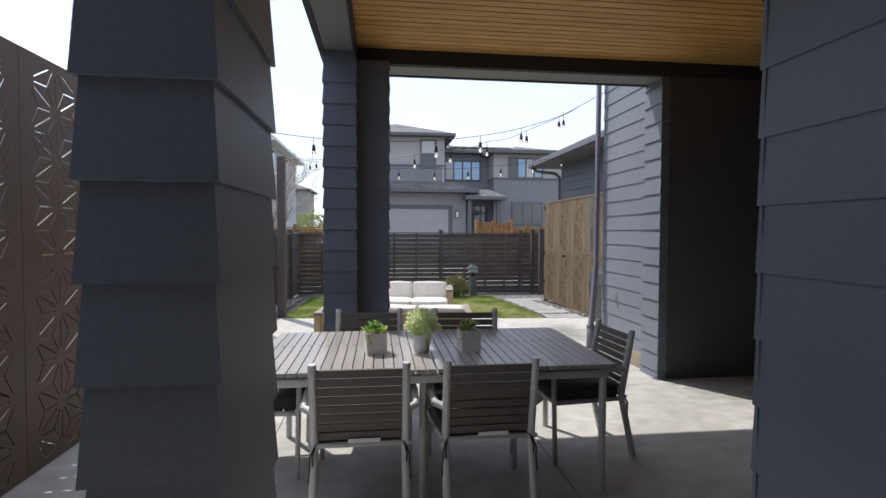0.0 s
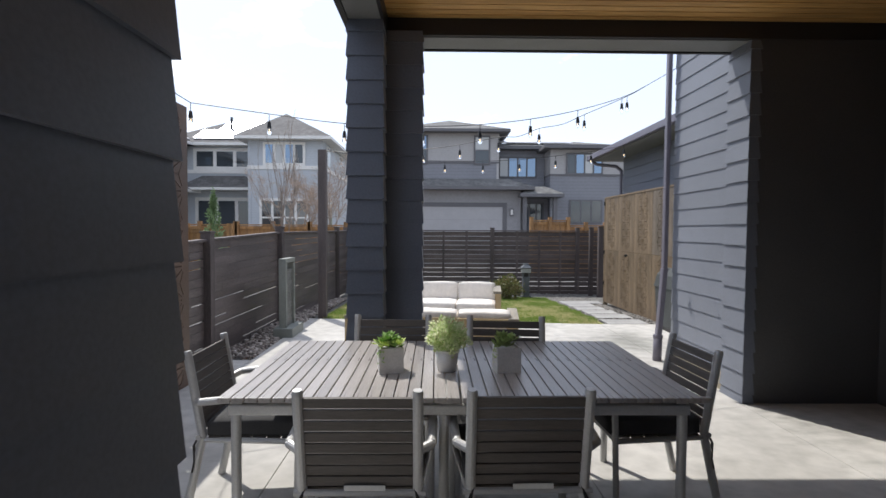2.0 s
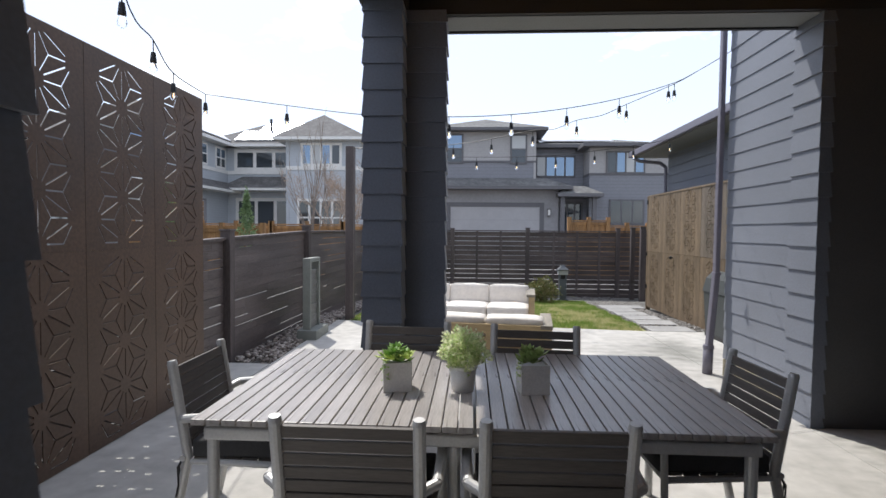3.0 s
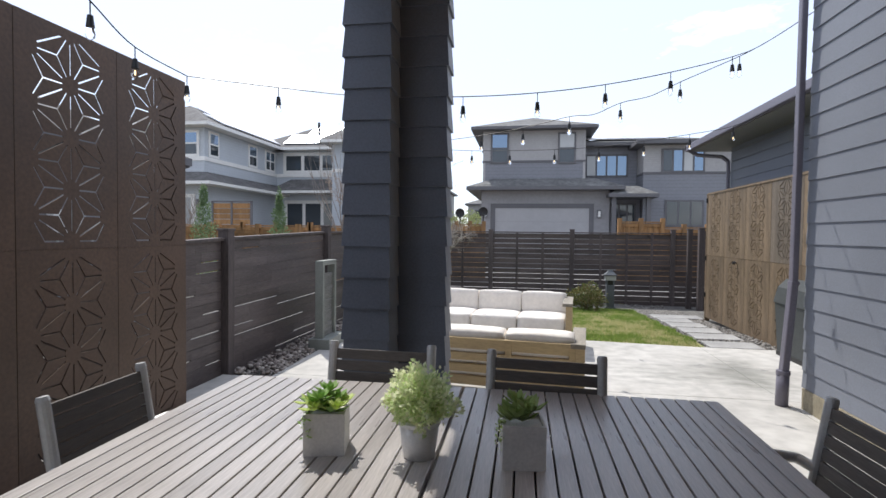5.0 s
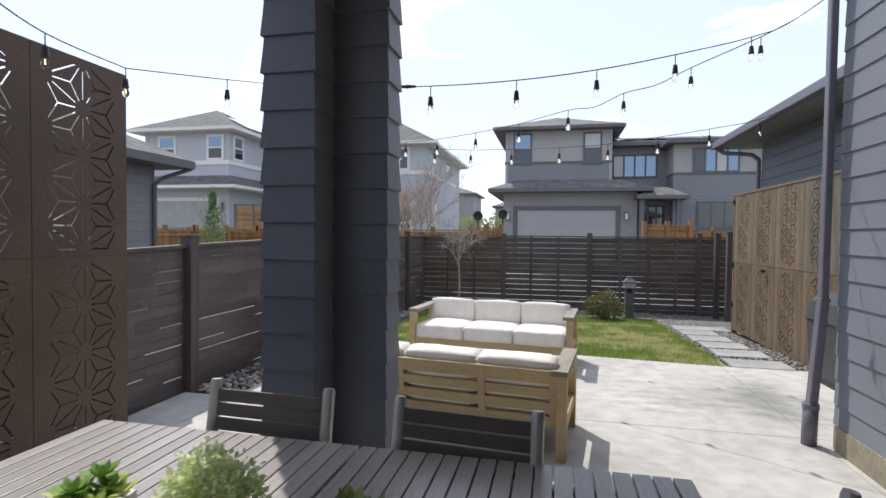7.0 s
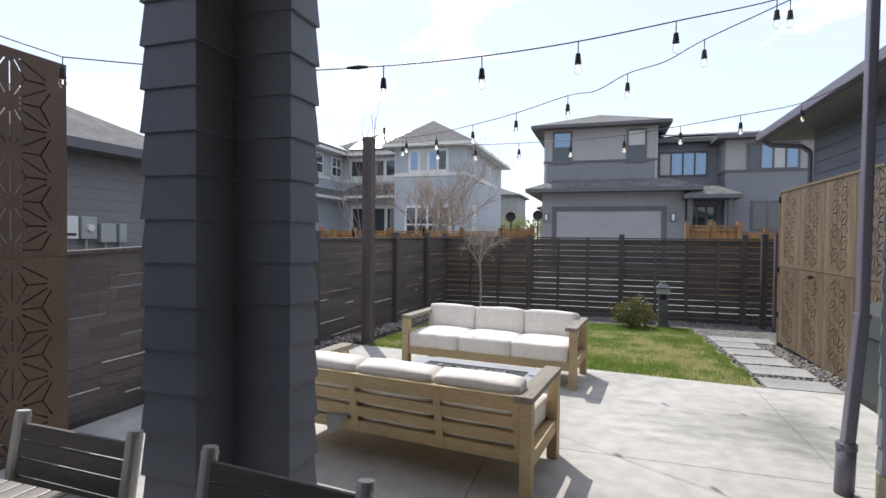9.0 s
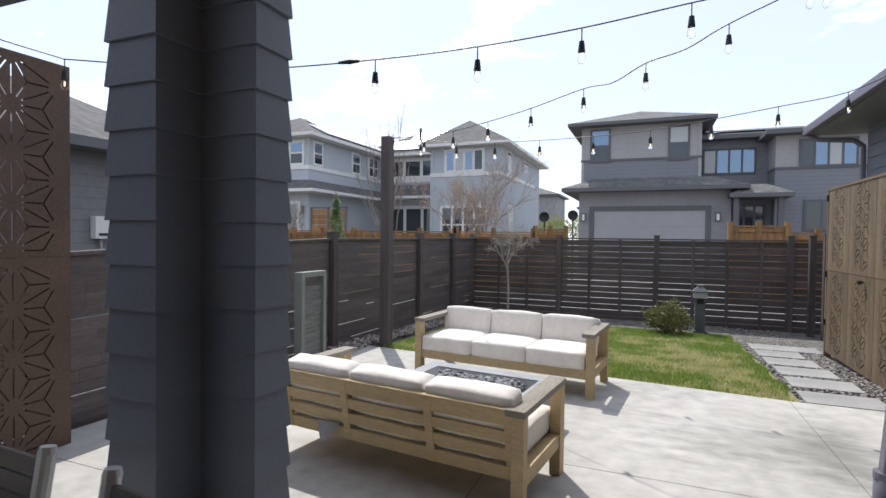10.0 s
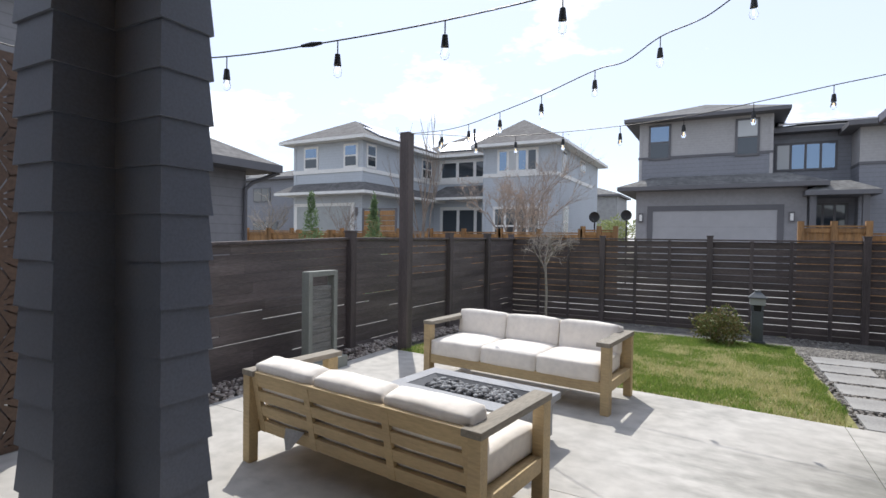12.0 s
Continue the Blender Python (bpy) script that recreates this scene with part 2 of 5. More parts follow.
M_SHINGLE_A = lapped(material("brown_grey_shingles", (0.185, 0.18, 0.178), 0.95, vary=0.3, scale=2, fine=7, bump=0.5, depth=0.03), 0.09, 0.5)
M_HA = lapped(material("pale_blue_siding", (0.515, 0.55, 0.59), 0.75, vary=0.06, scale=0.5, fine=9, bump=0.05), 0.16, 0.35)
M_WHITE = material("white_trim", (0.82, 0.81, 0.78), 0.6, vary=0.05)
M_NB = lapped(material("dim_grey_siding", (0.25, 0.245, 0.255), 0.75, vary=0.08, scale=0.5, fine=9, bump=0.05), 0.18, 0.5)
# Pale metallic colour puts the sky's glare into panels that are dark themselves.
M_SOLAR_GLARE = material("solar_panel", (0.85, 0.86, 0.90), 0.36, metal=0.85, vary=0.1, scale=1, fine=12, bump=0, spec=0.9)
M_CEDAR_NEW = material("new_cedar_fence", (0.46, 0.25, 0.10), 0.75, vary=0.3, scale=1.5, fine=14, bump=0.2, stretch=(5, 5, 0.5), per_object=0.15)
M_BLUE = material("far_house_wall", (0.42, 0.42, 0.42), 0.8)


def glass_material(name, tint, rough=0.03):
    m = bpy.data.materials.new(name)
    m.use_nodes = True
    b = m.node_tree.nodes["Principled BSDF"]
    b.inputs["Base Color"].default_value = (*tint, 1)
    b.inputs["Roughness"].default_value = rough
    b.inputs["Specular IOR Level"].default_value = 0.9
    return m


M_PANE = glass_material("dark_window_glass", (0.035, 0.045, 0.055))
M_PANE.node_tree.nodes["Principled BSDF"].inputs["Metallic"].default_value = 0.0
# Sky reflection put into the blue tint and metal of chosen panes.
M_PANE_SKY = glass_material("sky_tinted_glass", (0.20, 0.27, 0.36))
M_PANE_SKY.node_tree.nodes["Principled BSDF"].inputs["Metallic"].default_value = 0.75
# Pale pane: a drawn blind, and white glare painted into the wing window.
M_PANE_BLIND_GLARE = glass_material("blind_and_glare_pane", (0.46, 0.47, 0.47), 0.25)
PANES = {"d": M_PANE, "s": M_PANE_SKY, "b": M_PANE_BLIND_GLARE}
M_BULB = glass_material("bulb_glass", (1, 1, 1), 0.02)
M_BULB.node_tree.nodes["Principled BSDF"].inputs["Transmission Weight"].default_value = 1.0
M_BULB.node_tree.nodes["Principled BSDF"].inputs["IOR"].default_value = 1.12
M_FILAMENT = bpy.data.materials.new("warm_filament")
M_FILAMENT.use_nodes = True
M_FILAMENT.node_tree.nodes["Principled BSDF"].inputs["Base Color"].default_value = (0.9, 0.55, 0.2, 1)
M_FILAMENT.node_tree.nodes["Principled BSDF"].inputs["Emission Color"].default_value = (1.0, 0.72, 0.4, 1)
M_FILAMENT.node_tree.nodes["Principled BSDF"].inputs["Emission Strength"].default_value = 2.5


def leaf_material(name, color, second, trans=0.25):
    m = bpy.data.materials.new(name)
    m.use_nodes = True
    nt = m.node_tree
    b = nt.nodes["Principled BSDF"]
    g = nt.nodes.new("ShaderNodeNewGeometry")
    r = nt.nodes.new("ShaderNodeValToRGB")
    r.color_ramp.elements[0].color = (*second, 1)
    r.color_ramp.elements[1].color = (*color, 1)
    nt.links.new(g.outputs["Random Per Island"], r.inputs["Fac"])
    nt.links.new(r.outputs["Color"], b.inputs["Base Color"])
    b.inputs["Roughness"].default_value = 0.55
    b.inputs["Specular IOR Level"].default_value = 0.3
    t = nt.nodes.new("ShaderNodeBsdfTranslucent")
    nt.links.new(r.outputs["Color"], t.inputs["Color"])
    mx = nt.nodes.new("ShaderNodeMixShader")
    mx.inputs["Fac"].default_value = trans
    nt.links.new(b.outputs["BSDF"], mx.inputs[1])
    nt.links.new(t.outputs["BSDF"], mx.inputs[2])
    nt.links.new(mx.outputs["Shader"], nt.nodes["Material Output"].inputs["Surface"])
    return m


M_LEAF_SUCC = leaf_material("succulent_leaf", (0.52, 0.68, 0.20), (0.20, 0.40, 0.12), 0.35)
M_LEAF_YEL = leaf_material("yellow_green_leaf", (0.82, 0.84, 0.36), (0.48, 0.64, 0.18), 0.35)
M_LEAF_VAR = leaf_material("variegated_leaf", (0.96, 0.96, 0.72), (0.52, 0.66, 0.28), 0.5)
M_LEAF_DK = leaf_material("dark_succulent_leaf", (0.60, 0.70, 0.28), (0.25, 0.36, 0.12), 0.35)
M_LEAF_BUSH = leaf_material("bush_leaf", (0.25, 0.19, 0.085), (0.11, 0.165, 0.055))
M_LEAF_EVER = leaf_material("evergreen_needles", (0.26, 0.36, 0.17), (0.12, 0.19, 0.09))
M_LEAF_BUD = leaf_material("russet_buds", (0.58, 0.44, 0.33), (0.40, 0.29, 0.22))
M_LEAF_SPRING = leaf_material("spring_leaf", (0.42, 0.45, 0.20), (0.25, 0.30, 0.12))
M_GRASS = leaf_material("grass_blades", (0.37, 0.45, 0.125), (0.14, 0.26, 0.05), 0.35)
M_STRAW = leaf_material("dry_grass_blades", (0.70, 0.64, 0.38), (0.41, 0.43, 0.18), 0.35)
M_TURF = material("turf_soil", (0.26, 0.26, 0.10), 0.95, vary=0.4, scale=2.2, fine=50, bump=0.6, depth=0.02, second=(0.30, 0.28, 0.11))

# ---- building blocks ----
ORIGIN = {}


def thing(name, at, label, category="", group="", kind=""):
    ob = new(name)
    ob.empty_display_size = 0.1
    ob.location = at
    ORIGIN[ob.name] = Vector(at)
    return tagged(ob, label, category, group, kind)


def part(name, bm, mat, parent=None, label="", smooth=False):
    """One mesh under a thing or a part; the bmesh is given in the world's coordinates."""
    org = ORIGIN[parent.name] if parent else Vector((0, 0, 0))
    if parent:
        bmesh.ops.translate(bm, verts=bm.verts, vec=-org)
    me = bpy.data.meshes.new(name)
    bm.normal_update()
    bm.to_mesh(me)
    bm.free()
    me.materials.append(mat)
    if smooth:
        for p in me.polygons:
            p.use_smooth = True
    ob = new(name, me)
    if parent:
        ob.parent = parent
    ORIGIN[ob.name] = org
    return tagged(ob, label)


def solo(name, bm, mat, at, label, category="", group="", kind="", smooth=False):
    """A thing that is one mesh, with its origin at the given place."""
    bmesh.ops.translate(bm, verts=bm.verts, vec=-Vector(at))
    ob = part(name, bm, mat, None, label, smooth)
    ob.location = at
    ORIGIN[ob.name] = Vector(at)
    return tagged(ob, label, category, group, kind)


def box(bm, x0, x1, y0, y1, z0, z1, bev=0.0, m=None):
    r = bmesh.ops.create_cube(bm, size=1.0)
    vs = r["verts"]
    bmesh.ops.scale(bm, vec=(x1 - x0, y1 - y0, z1 - z0), verts=vs)
    bmesh.ops.translate(bm, vec=((x0 + x1) / 2, (y0 + y1) / 2, (z0 + z1) / 2), verts=vs)
    if m is not None:
        bmesh.ops.transform(bm, matrix=m, verts=vs)
    if bev:
        es = list({e for v in vs for e in v.link_edges})
        bmesh.ops.bevel(bm, geom=es, offset=bev, segments=2, profile=0.6, affect="EDGES")
    return bm


def boxm(*a, bev=0.0, m=None):
    return box(bmesh.new(), *a, bev=bev, m=m)


def tube(bm, p, q, r0, r1=None, seg=10, caps=True):
    p, q = Vector(p), Vector(q)
    d = q - p
    res = bmesh.ops.create_cone(bm, cap_ends=caps, segments=seg, radius1=r0, radius2=r0 if r1 is None else r1, depth=d.length)
    m = Matrix.Translation((p + q) / 2) @ d.to_track_quat("Z", "Y").to_matrix().to_4x4()
    bmesh.ops.transform(bm, matrix=m, verts=res["verts"])
    return bm


def path_tube(bm, pts, r, seg=8):
    for a, b in zip(pts, pts[1:]):
        tube(bm, a, b, r, seg=seg)
    for p in pts[1:-1]:
        s = bmesh.ops.create_icosphere(bm, subdivisions=1, radius=r)
        bmesh.ops.translate(bm, vec=p, verts=s["verts"])
    return bm


def prism(bm, outline, z0, z1, grow0=0.0, grow1=0.0):
    """An upright prism over a counter-clockwise outline; each end can be grown outwards."""
    n = len(outline)

    def grown(g):
        out = []
        for i in range(n):
            a, b, c = Vector(outline[i - 1]), Vector(outline[i]), Vector(outline[(i + 1) % n])
            e1, e2 = (b - a).normalized(), (c - b).normalized()
            n1, n2 = Vector((e1.y, -e1.x)), Vector((e2.y, -e2.x))
            k = (n1 + n2) / max(0.2, 1 + n1.dot(n2))
            out.append(b + k * g)
        return out

    lo = [bm.verts.new((p.x, p.y, z0)) for p in grown(grow0)]
    hi = [bm.verts.new((p.x, p.y, z1)) for p in grown(grow1)]
    bm.faces.new(lo[::-1])
    bm.faces.new(hi)
    for i in range(n):
        bm.faces.new((lo[i], lo[(i + 1) % n], hi[(i + 1) % n], hi[i]))
    return bm


def quad(bm, *pts):
    return bm.faces.new([bm.verts.new(p) for p in pts])


def cushion(bm, x0, x1, y0, y1, z0, z1, puff=0.03, m=None):
    """A padded box with rounded edges and a crowned face."""
    tmp = bmesh.new()
    bmesh.ops.create_cube(tmp, size=1.0)
    bmesh.ops.subdivide_edges(tmp, edges=tmp.edges[:], cuts=7, use_grid_fill=True)
    sx, sy, sz = x1 - x0, y1 - y0, z1 - z0
    rad = min(sx, sy, sz) * 0.15
    c = Vector(((x0 + x1) / 2, (y0 + y1) / 2, (z0 + z1) / 2))
    for v in tmp.verts:
        u = v.co * 2
        p = Vector((u.x * sx / 2, u.y * sy / 2, u.z * sz / 2))
        inner = Vector((max(-sx / 2 + rad, min(sx / 2 - rad, p.x)), max(-sy / 2 + rad, min(sy / 2 - rad, p.y)), max(-sz / 2 + rad, min(sz / 2 - rad, p.z))))
        d = p - inner
        if d.length > rad:
            p = inner + d.normalized() * rad
        k = Vector((1 - u.x ** 2, 1 - u.y ** 2, 1 - u.z ** 2))
        if abs(u.z) > 0.99:
            p.z += math.copysign(puff * k.x * k.y, u.z)
        if abs(u.y) > 0.99:
            p.y += math.copysign(puff * 0.6 * k.x * k.z, u.y)
        p += noise.noise_vector(p * 7 + c * 3) * 0.006
        v.co = p + c
    if m is not None:
        bmesh.ops.transform(tmp, matrix=m, verts=tmp.verts)
    me = bpy.data.meshes.new("tmp")
    tmp.to_mesh(me)
    tmp.free()
    bm.from_mesh(me)
    bpy.data.meshes.remove(me)
    return bm


LAP = 0.205


def lap_wall(owner, axis, at, out, a0, a1, z0, z1, start, mat=None):
    """Boards on a wall that faces along axis (out is +1 or -1) from a0 to a1."""
    z = start
    while z < z1:
        lo, hi = max(z, z0), min(z + LAP + 0.014, z1)
        if hi - lo > 0.02:
            bm = bmesh.new()
            t0, t1 = at + out * 0.012, at + out * 0.003
            pts = []
            for a in (a0, a1):
                for c, h in ((at - out * 0.005, lo), (t0, lo), (t1, hi), (at - out * 0.005, hi)):
                    pts.append((c, a, h) if axis == "x" else (a, c, h))
            v = [bm.verts.new(p) for p in pts]
            bm.faces.new(v[0:4]), bm.faces.new(v[4:8])
            for i in range(4):
                bm.faces.new((v[i], v[(i + 1) % 4], v[4 + (i + 1) % 4], v[4 + i]))
            bmesh.ops.recalc_face_normals(bm, faces=bm.faces)
            part("siding_board", bm, mat or M_SIDING, owner)
        z += LAP


# ---- ground ----
def ground_z(x, y):
    return -0.02 if y < 11 else -0.02 - 0.17 * min(1.0, (y - 11) / 4.0)


bm = bmesh.new()
for (xa, xb, ya, yb) in [(-400, 400, -300, 10.3), (-400, 400, 17, 700)]:
    za = -0.12 if ya < 0 else -0.25
    quad(bm, (xa, ya, za), (xb, ya, za), (xb, yb, za if ya > 0 else -0.12), (xa, yb, za if ya > 0 else -0.12))
for (xa, xb) in [(-400, 400)]:
    quad(bm, (xa, 10.3, -0.12), (xb, 10.3, -0.12), (xb, 17, -0.25), (xa, 17, -0.25))
bmesh.ops.remove_doubles(bm, verts=bm.verts, dist=0.01)
tagged(part("ground", bm, M_EARTH), "dry brown soil ground beyond the yard", "ground", kind="structure")

slab = thing("patio_floor", (1.4, 6, 0), "pale grey concrete patio slab with tooled joints", "floor", kind="structure")
XJ = [-1.15, 0.35, 2.20, 3.84, 5.2]
XF = [-0.73, 1.74, 3.84, 5.2]
YJ = [-2.0, 1.2, 4.1, 7.07, 8.28, 10.40]
for i in range(4):
    for j in range(5):
        xs = XF if j > 2 else XJ
        if i + 1 >= len(xs):
            continue
        x0, x1, y0, y1 = xs[i], xs[i + 1], YJ[j], YJ[j + 1]
        if i == 0 and j == 3:
            part("slab_panel", boxm(-1.22, -0.734, 7.072, 8.15, -0.12, 0.0, bev=0.004), M_CONCRETE, slab)
        panel = boxm(x0 + 0.002, x1 - 0.002, y0 + 0.002, y1 - 0.002, -0.12, 0.0, bev=0.004)
        for v in panel.verts:
            if j == 4 and v.co.y > 10:
                v.co.y += max(0.0, 3.87 - v.co.x) * 0.10
        part("slab_panel", panel, M_CONCRETE, slab)

bm = bmesh.new()
NX, NY = 26, 24
vs = [[bm.verts.new((-0.62 + (3.94 + 0.62) * i / NX, 10.41 + (15.9 - 10.41) * j / NY,
                     ground_z(0, 10.41 + (15.9 - 10.41) * j / NY) + 0.008 * noise.noise((i * 0.7, j * 0.7, 0)))) for j in range(NY + 1)] for i in range(NX + 1)]
for i in range(NX):
    for j in range(NY):
        bm.faces.new((vs[i][j], vs[i + 1][j], vs[i + 1][j + 1], vs[i][j + 1]))
tagged(part("lawn", bm, M_TURF), "patchy green lawn with dry straw-coloured spots", "lawn", kind="structure")


def blades(count, keep, mat, name, label, hmin, hmax, seed):
    rng = random.Random(seed)
    verts, faces = [], []
    n = 0
    while n < count:
        x, y = rng.uniform(-0.55, 3.95), rng.uniform(10.42, 14.8)
        if x > 3.93 + 0.03 * math.sin(y * 7) - 0.02:
            continue
        if y < 10.42 + max(0.0, 3.87 - x) * 0.10 or not keep(x, y, rng):
            continue
        h, a, w = rng.uniform(hmin, hmax), rng.uniform(0, 6.28), rng.uniform(0.004, 0.008)
        lx, ly = rng.uniform(-0.6, 0.6) * h, rng.uniform(-0.6, 0.6) * h
        z = ground_z(x, y)
        k = len(verts)
        dx, dy = math.cos(a) * w, math.sin(a) * w
        verts += [(x - dx, y - dy, z), (x + dx, y + dy, z), (x + lx, y + ly, z + h)]
        faces.append((k, k + 1, k + 2))
        n += 1
    me = bpy.data.meshes.new(name)
    me.from_pydata(verts, [], faces)
    me.materials.append(mat)
    return tagged(new(name, me), label, "grass", kind="stuff")


def dry(x, y):
    """How dry the lawn is: worn in the middle and near the stepping stones, lush along its edges."""
    worn = 0.55 * math.exp(-((x - 3.45) / 0.3) ** 2 - ((y - 11.7) / 0.8) ** 2) + 0.35 * math.exp(-((x - 2.2) / 1.0) ** 2 - ((y - 11.5) / 0.6) ** 2)
    edge = 0.55 * max(0.0, 1 - (3.93 - x) / 0.22) + 0.4 * max(0.0, 1 - (y - 10.42 - max(0.0, 3.87 - x) * 0.10) / 0.25)
    return 1.3 * noise.noise((x * 0.9 + 4, y * 1.3, 0.3)) + 0.8 * noise.noise((x * 3.1, y * 3.1, 2.0)) + 0.5 * noise.noise((x * 8, y * 8, 5.0)) + 0.09 * (12.7 - y) + worn - edge


blades(62000, lambda x, y, r: dry(x, y) < 0.22 + r.uniform(-0.3, 0.3), M_GRASS, "green_grass", "short fresh green lawn grass", 0.02, 0.055, 3)
blades(40000, lambda x, y, r: dry(x, y) > 0.04 + r.uniform(-0.35, 0.35), M_STRAW, "dry_grass", "short straw-coloured dry lawn grass", 0.015, 0.045, 4)

tagged(part("driveway", boxm(-0.7, 7.6, 16.4, 29.4, -0.2, -0.12), M_DRIVE), "grey concrete driveway behind the yard fence", "driveway", kind="structure")

# Guessed ground past the fence, added to brighten what its gaps show.
bm = bmesh.new()
quad(bm, (-5.5, 1.0, -0.10), (-1.45, 1.0, -0.10), (-1.25, 15.9, -0.11), (-5.5, 15.9, -0.11))
tagged(part("added_gap_gravel", bm, M_SOIL), "gravel strip added to show bright through the fence gaps", "gravel", kind="structure")

# gravel beds along the fences and beside the stepping stones
bm = bmesh.new()
quad(bm, (-1.4, 7.3, -0.03), (-0.62, 7.3, -0.03), (-0.62, 15.9, -0.20), (-1.1, 15.9, -0.20))
quad(bm, (3.93, 10.40, -0.03), (6.4, 10.40, -0.03), (6.4, 15.9, -0.21), (3.93, 15.9, -0.21))
quad(bm, (-0.62, 14.75, -0.16), (3.93, 14.75, -0.16), (3.93, 15.9, -0.19), (-0.62, 15.9, -0.19))
tagged(part("gravel_bed", bm, M_SOIL), "grey gravel and soil bed beside the lawn", "gravel", kind="structure")


def pebbles(name, count, place, rmin, rmax, mat, label, seed):
    rng = random.Random(seed)
    verts, faces = [], []
    tmp = bmesh.new()
    bmesh.ops.create_icosphere(tmp, subdivisions=1, radius=1)
    base = [v.co.copy() for v in tmp.verts]
    bf = [[v.index for v in f.verts] for f in tmp.faces]
    tmp.free()
    for _ in range(count):
        x, y, z = place(rng)
        r = rng.uniform(rmin, rmax)
        s = Vector((r * rng.uniform(0.8, 1.5), r * rng.uniform(0.8, 1.2), r * rng.uniform(0.5, 0.8)))
        m = Euler((rng.uniform(-0.4, 0.4), rng.uniform(-0.4, 0.4), rng.uniform(0, 6.28))).to_matrix()
        k = len(verts)
        for c in base:
            p = m @ Vector((c.x * s.x, c.y * s.y, c.z * s.z))
            verts.append((x + p.x, y + p.y, z + p.z))
        faces += [[k + i for i in f] for f in bf]
    me = bpy.data.meshes.new(name)
    me.from_pydata(verts, [], faces)
    me.materials.append(mat)
    for p in me.polygons:
        p.use_smooth = True
    return tagged(new(name, me), label, "stones", kind="stuff")


def island_stone(name, a, b):
    m = leaf_material(name, a, b, 0.0)
    m.node_tree.nodes["Principled BSDF"].inputs["Roughness"].default_value = 0.75
    return m


M_RIVER = island_stone("river_cobble", (0.50, 0.45, 0.40), (0.14, 0.11, 0.10))
M_CHIP = island_stone("gravel_chip", (0.36, 0.34, 0.31), (0.14, 0.13, 0.12))
M_FPEB = island_stone("fire_pebble", (0.40, 0.41, 0.42), (0.10, 0.10, 0.105))
pebbles("river_stones", 2300, lambda r: (lambda y: (r.uniform(-1.2, -0.74), y, ground_z(0, y) + r.uniform(0.0, 0.03)))(r.uniform(8.2, 14.6)), 0.012, 0.030, M_RIVER, "brown and grey river stones along the fence", 11)


def chip_place(r):
    while True:
        if r.random() < 0.72:
            x, y = r.uniform(3.95, 4.86), r.uniform(10.45, 15.2)
        else:
            x, y = r.uniform(-0.6, 4.8), r.uniform(14.8, 15.8)
        return x, y, ground_z(0, y) + r.uniform(-0.01, 0.005)


pebbles("gravel", 5200, chip_place, 0.010, 0.024, M_CHIP, "small grey gravel chips round the stepping stones", 12)

STONES = [(10.62, 3.98, 4.62), (11.22, 4.0, 4.60), (11.84, 4.02, 4.58), (12.46, 4.02, 4.57), (13.08, 4.03, 4.56), (13.68, 4.04, 4.9)]
for y, xa, xb in STONES:
    z = ground_z(0, y)
    solo("stepping_stone", boxm(xa, xb, y - 0.2, y + 0.21, z - 0.03, z + 0.022, bev=0.006), M_PAVER, (xa, y, z),
         "rectangular grey concrete stepping stone set in gravel", "paving stone", "stepping stones")

# ---- covered patio ----
def courses(owner, outline, z0, z1, phase, pitch):
    z = phase - math.ceil((phase - z0) / pitch) * pitch
    while z < z1:
        lo, hi = max(z, z0), min(z + pitch + 0.010, z1)
        if hi - lo > 0.03:
            part("siding_course", prism(bmesh.new(), outline, lo, hi, 0.019, 0.005), M_SIDING, owner)
        z += pitch


def boards(owner, axis, at, out, a0, a1, z0, z1, phase, pitch):
    global LAP
    LAP = pitch
    lap_wall(owner, axis, at, out, a0, a1, z0, z1, phase - math.ceil((phase - z0) / pitch) * pitch)


CEIL = 3.14
OUT_L = [(0.525, 3.015), (0.762, 3.015), (0.762, 3.55), (0.525, 3.55)]
pillar = thing("pillar", (0.62, 3.26, 0), "square patio pillar clad in dark blue-grey lap siding", "pillar", kind="structure")
part("core", prism(bmesh.new(), OUT_L, 0, CEIL + 0.3), M_SIDING, pillar)
courses(pillar, OUT_L, 0.0, CEIL + 0.3, 1.767, 0.2017)

OUT_C = [(0.635, 6.41), (0.885, 6.41), (0.885, 6.625), (1.175, 6.625), (1.175, 6.81), (0.635, 6.81)]
column = thing("corner_column", (0.9, 6.6, 0), "L-shaped patio column clad in dark blue-grey lap siding", "column", kind="structure")
part("core", prism(bmesh.new(), OUT_C, 0, 3.0), M_SIDING, column)
courses(column, OUT_C, 0.0, 3.0, 2.019, 0.178)

house = thing("house_wall", (2.2, 3.29, 0), "house walls in blue-grey lap siding beside the patio", "wall", kind="structure")
# near corner of the house: side wall, then the wall of the alcove
part("wall_core", boxm(2.21, 5.2, -2.0, 3.295, 0, 3.6), M_SIDING, house)
boards(house, "x", 2.205, -1, -2.0, 3.315, 0.0, 3.4, 1.743, 0.196)
boards(house, "y", 3.30, 1, 2.195, 5.0, 0.0, 3.14, 1.743, 0.196)
part("alcove_wall", boxm(5.0, 5.2, 3.27, 6.75, 0, 3.6), M_ALCOVE, house, "alcove wall coloured dark for its deep shade")
part("back_wall", boxm(3.93, 6.2, 6.75, 8.12, 0, 3.9), M_SIDING, house)
part("alcove_back", boxm(3.932, 5.0, 6.73, 6.75, 0.0, 3.14), M_ALCOVE, house, "alcove wall coloured dark for its deep shade")
boards(house, "x", 3.905, -1, 7.05, 8.135, 0.17, 3.9, 1.5, 0.17)
boards(house, "y", 8.12, 1, 3.9, 6.2, 0.17, 3.9, 1.5, 0.17)
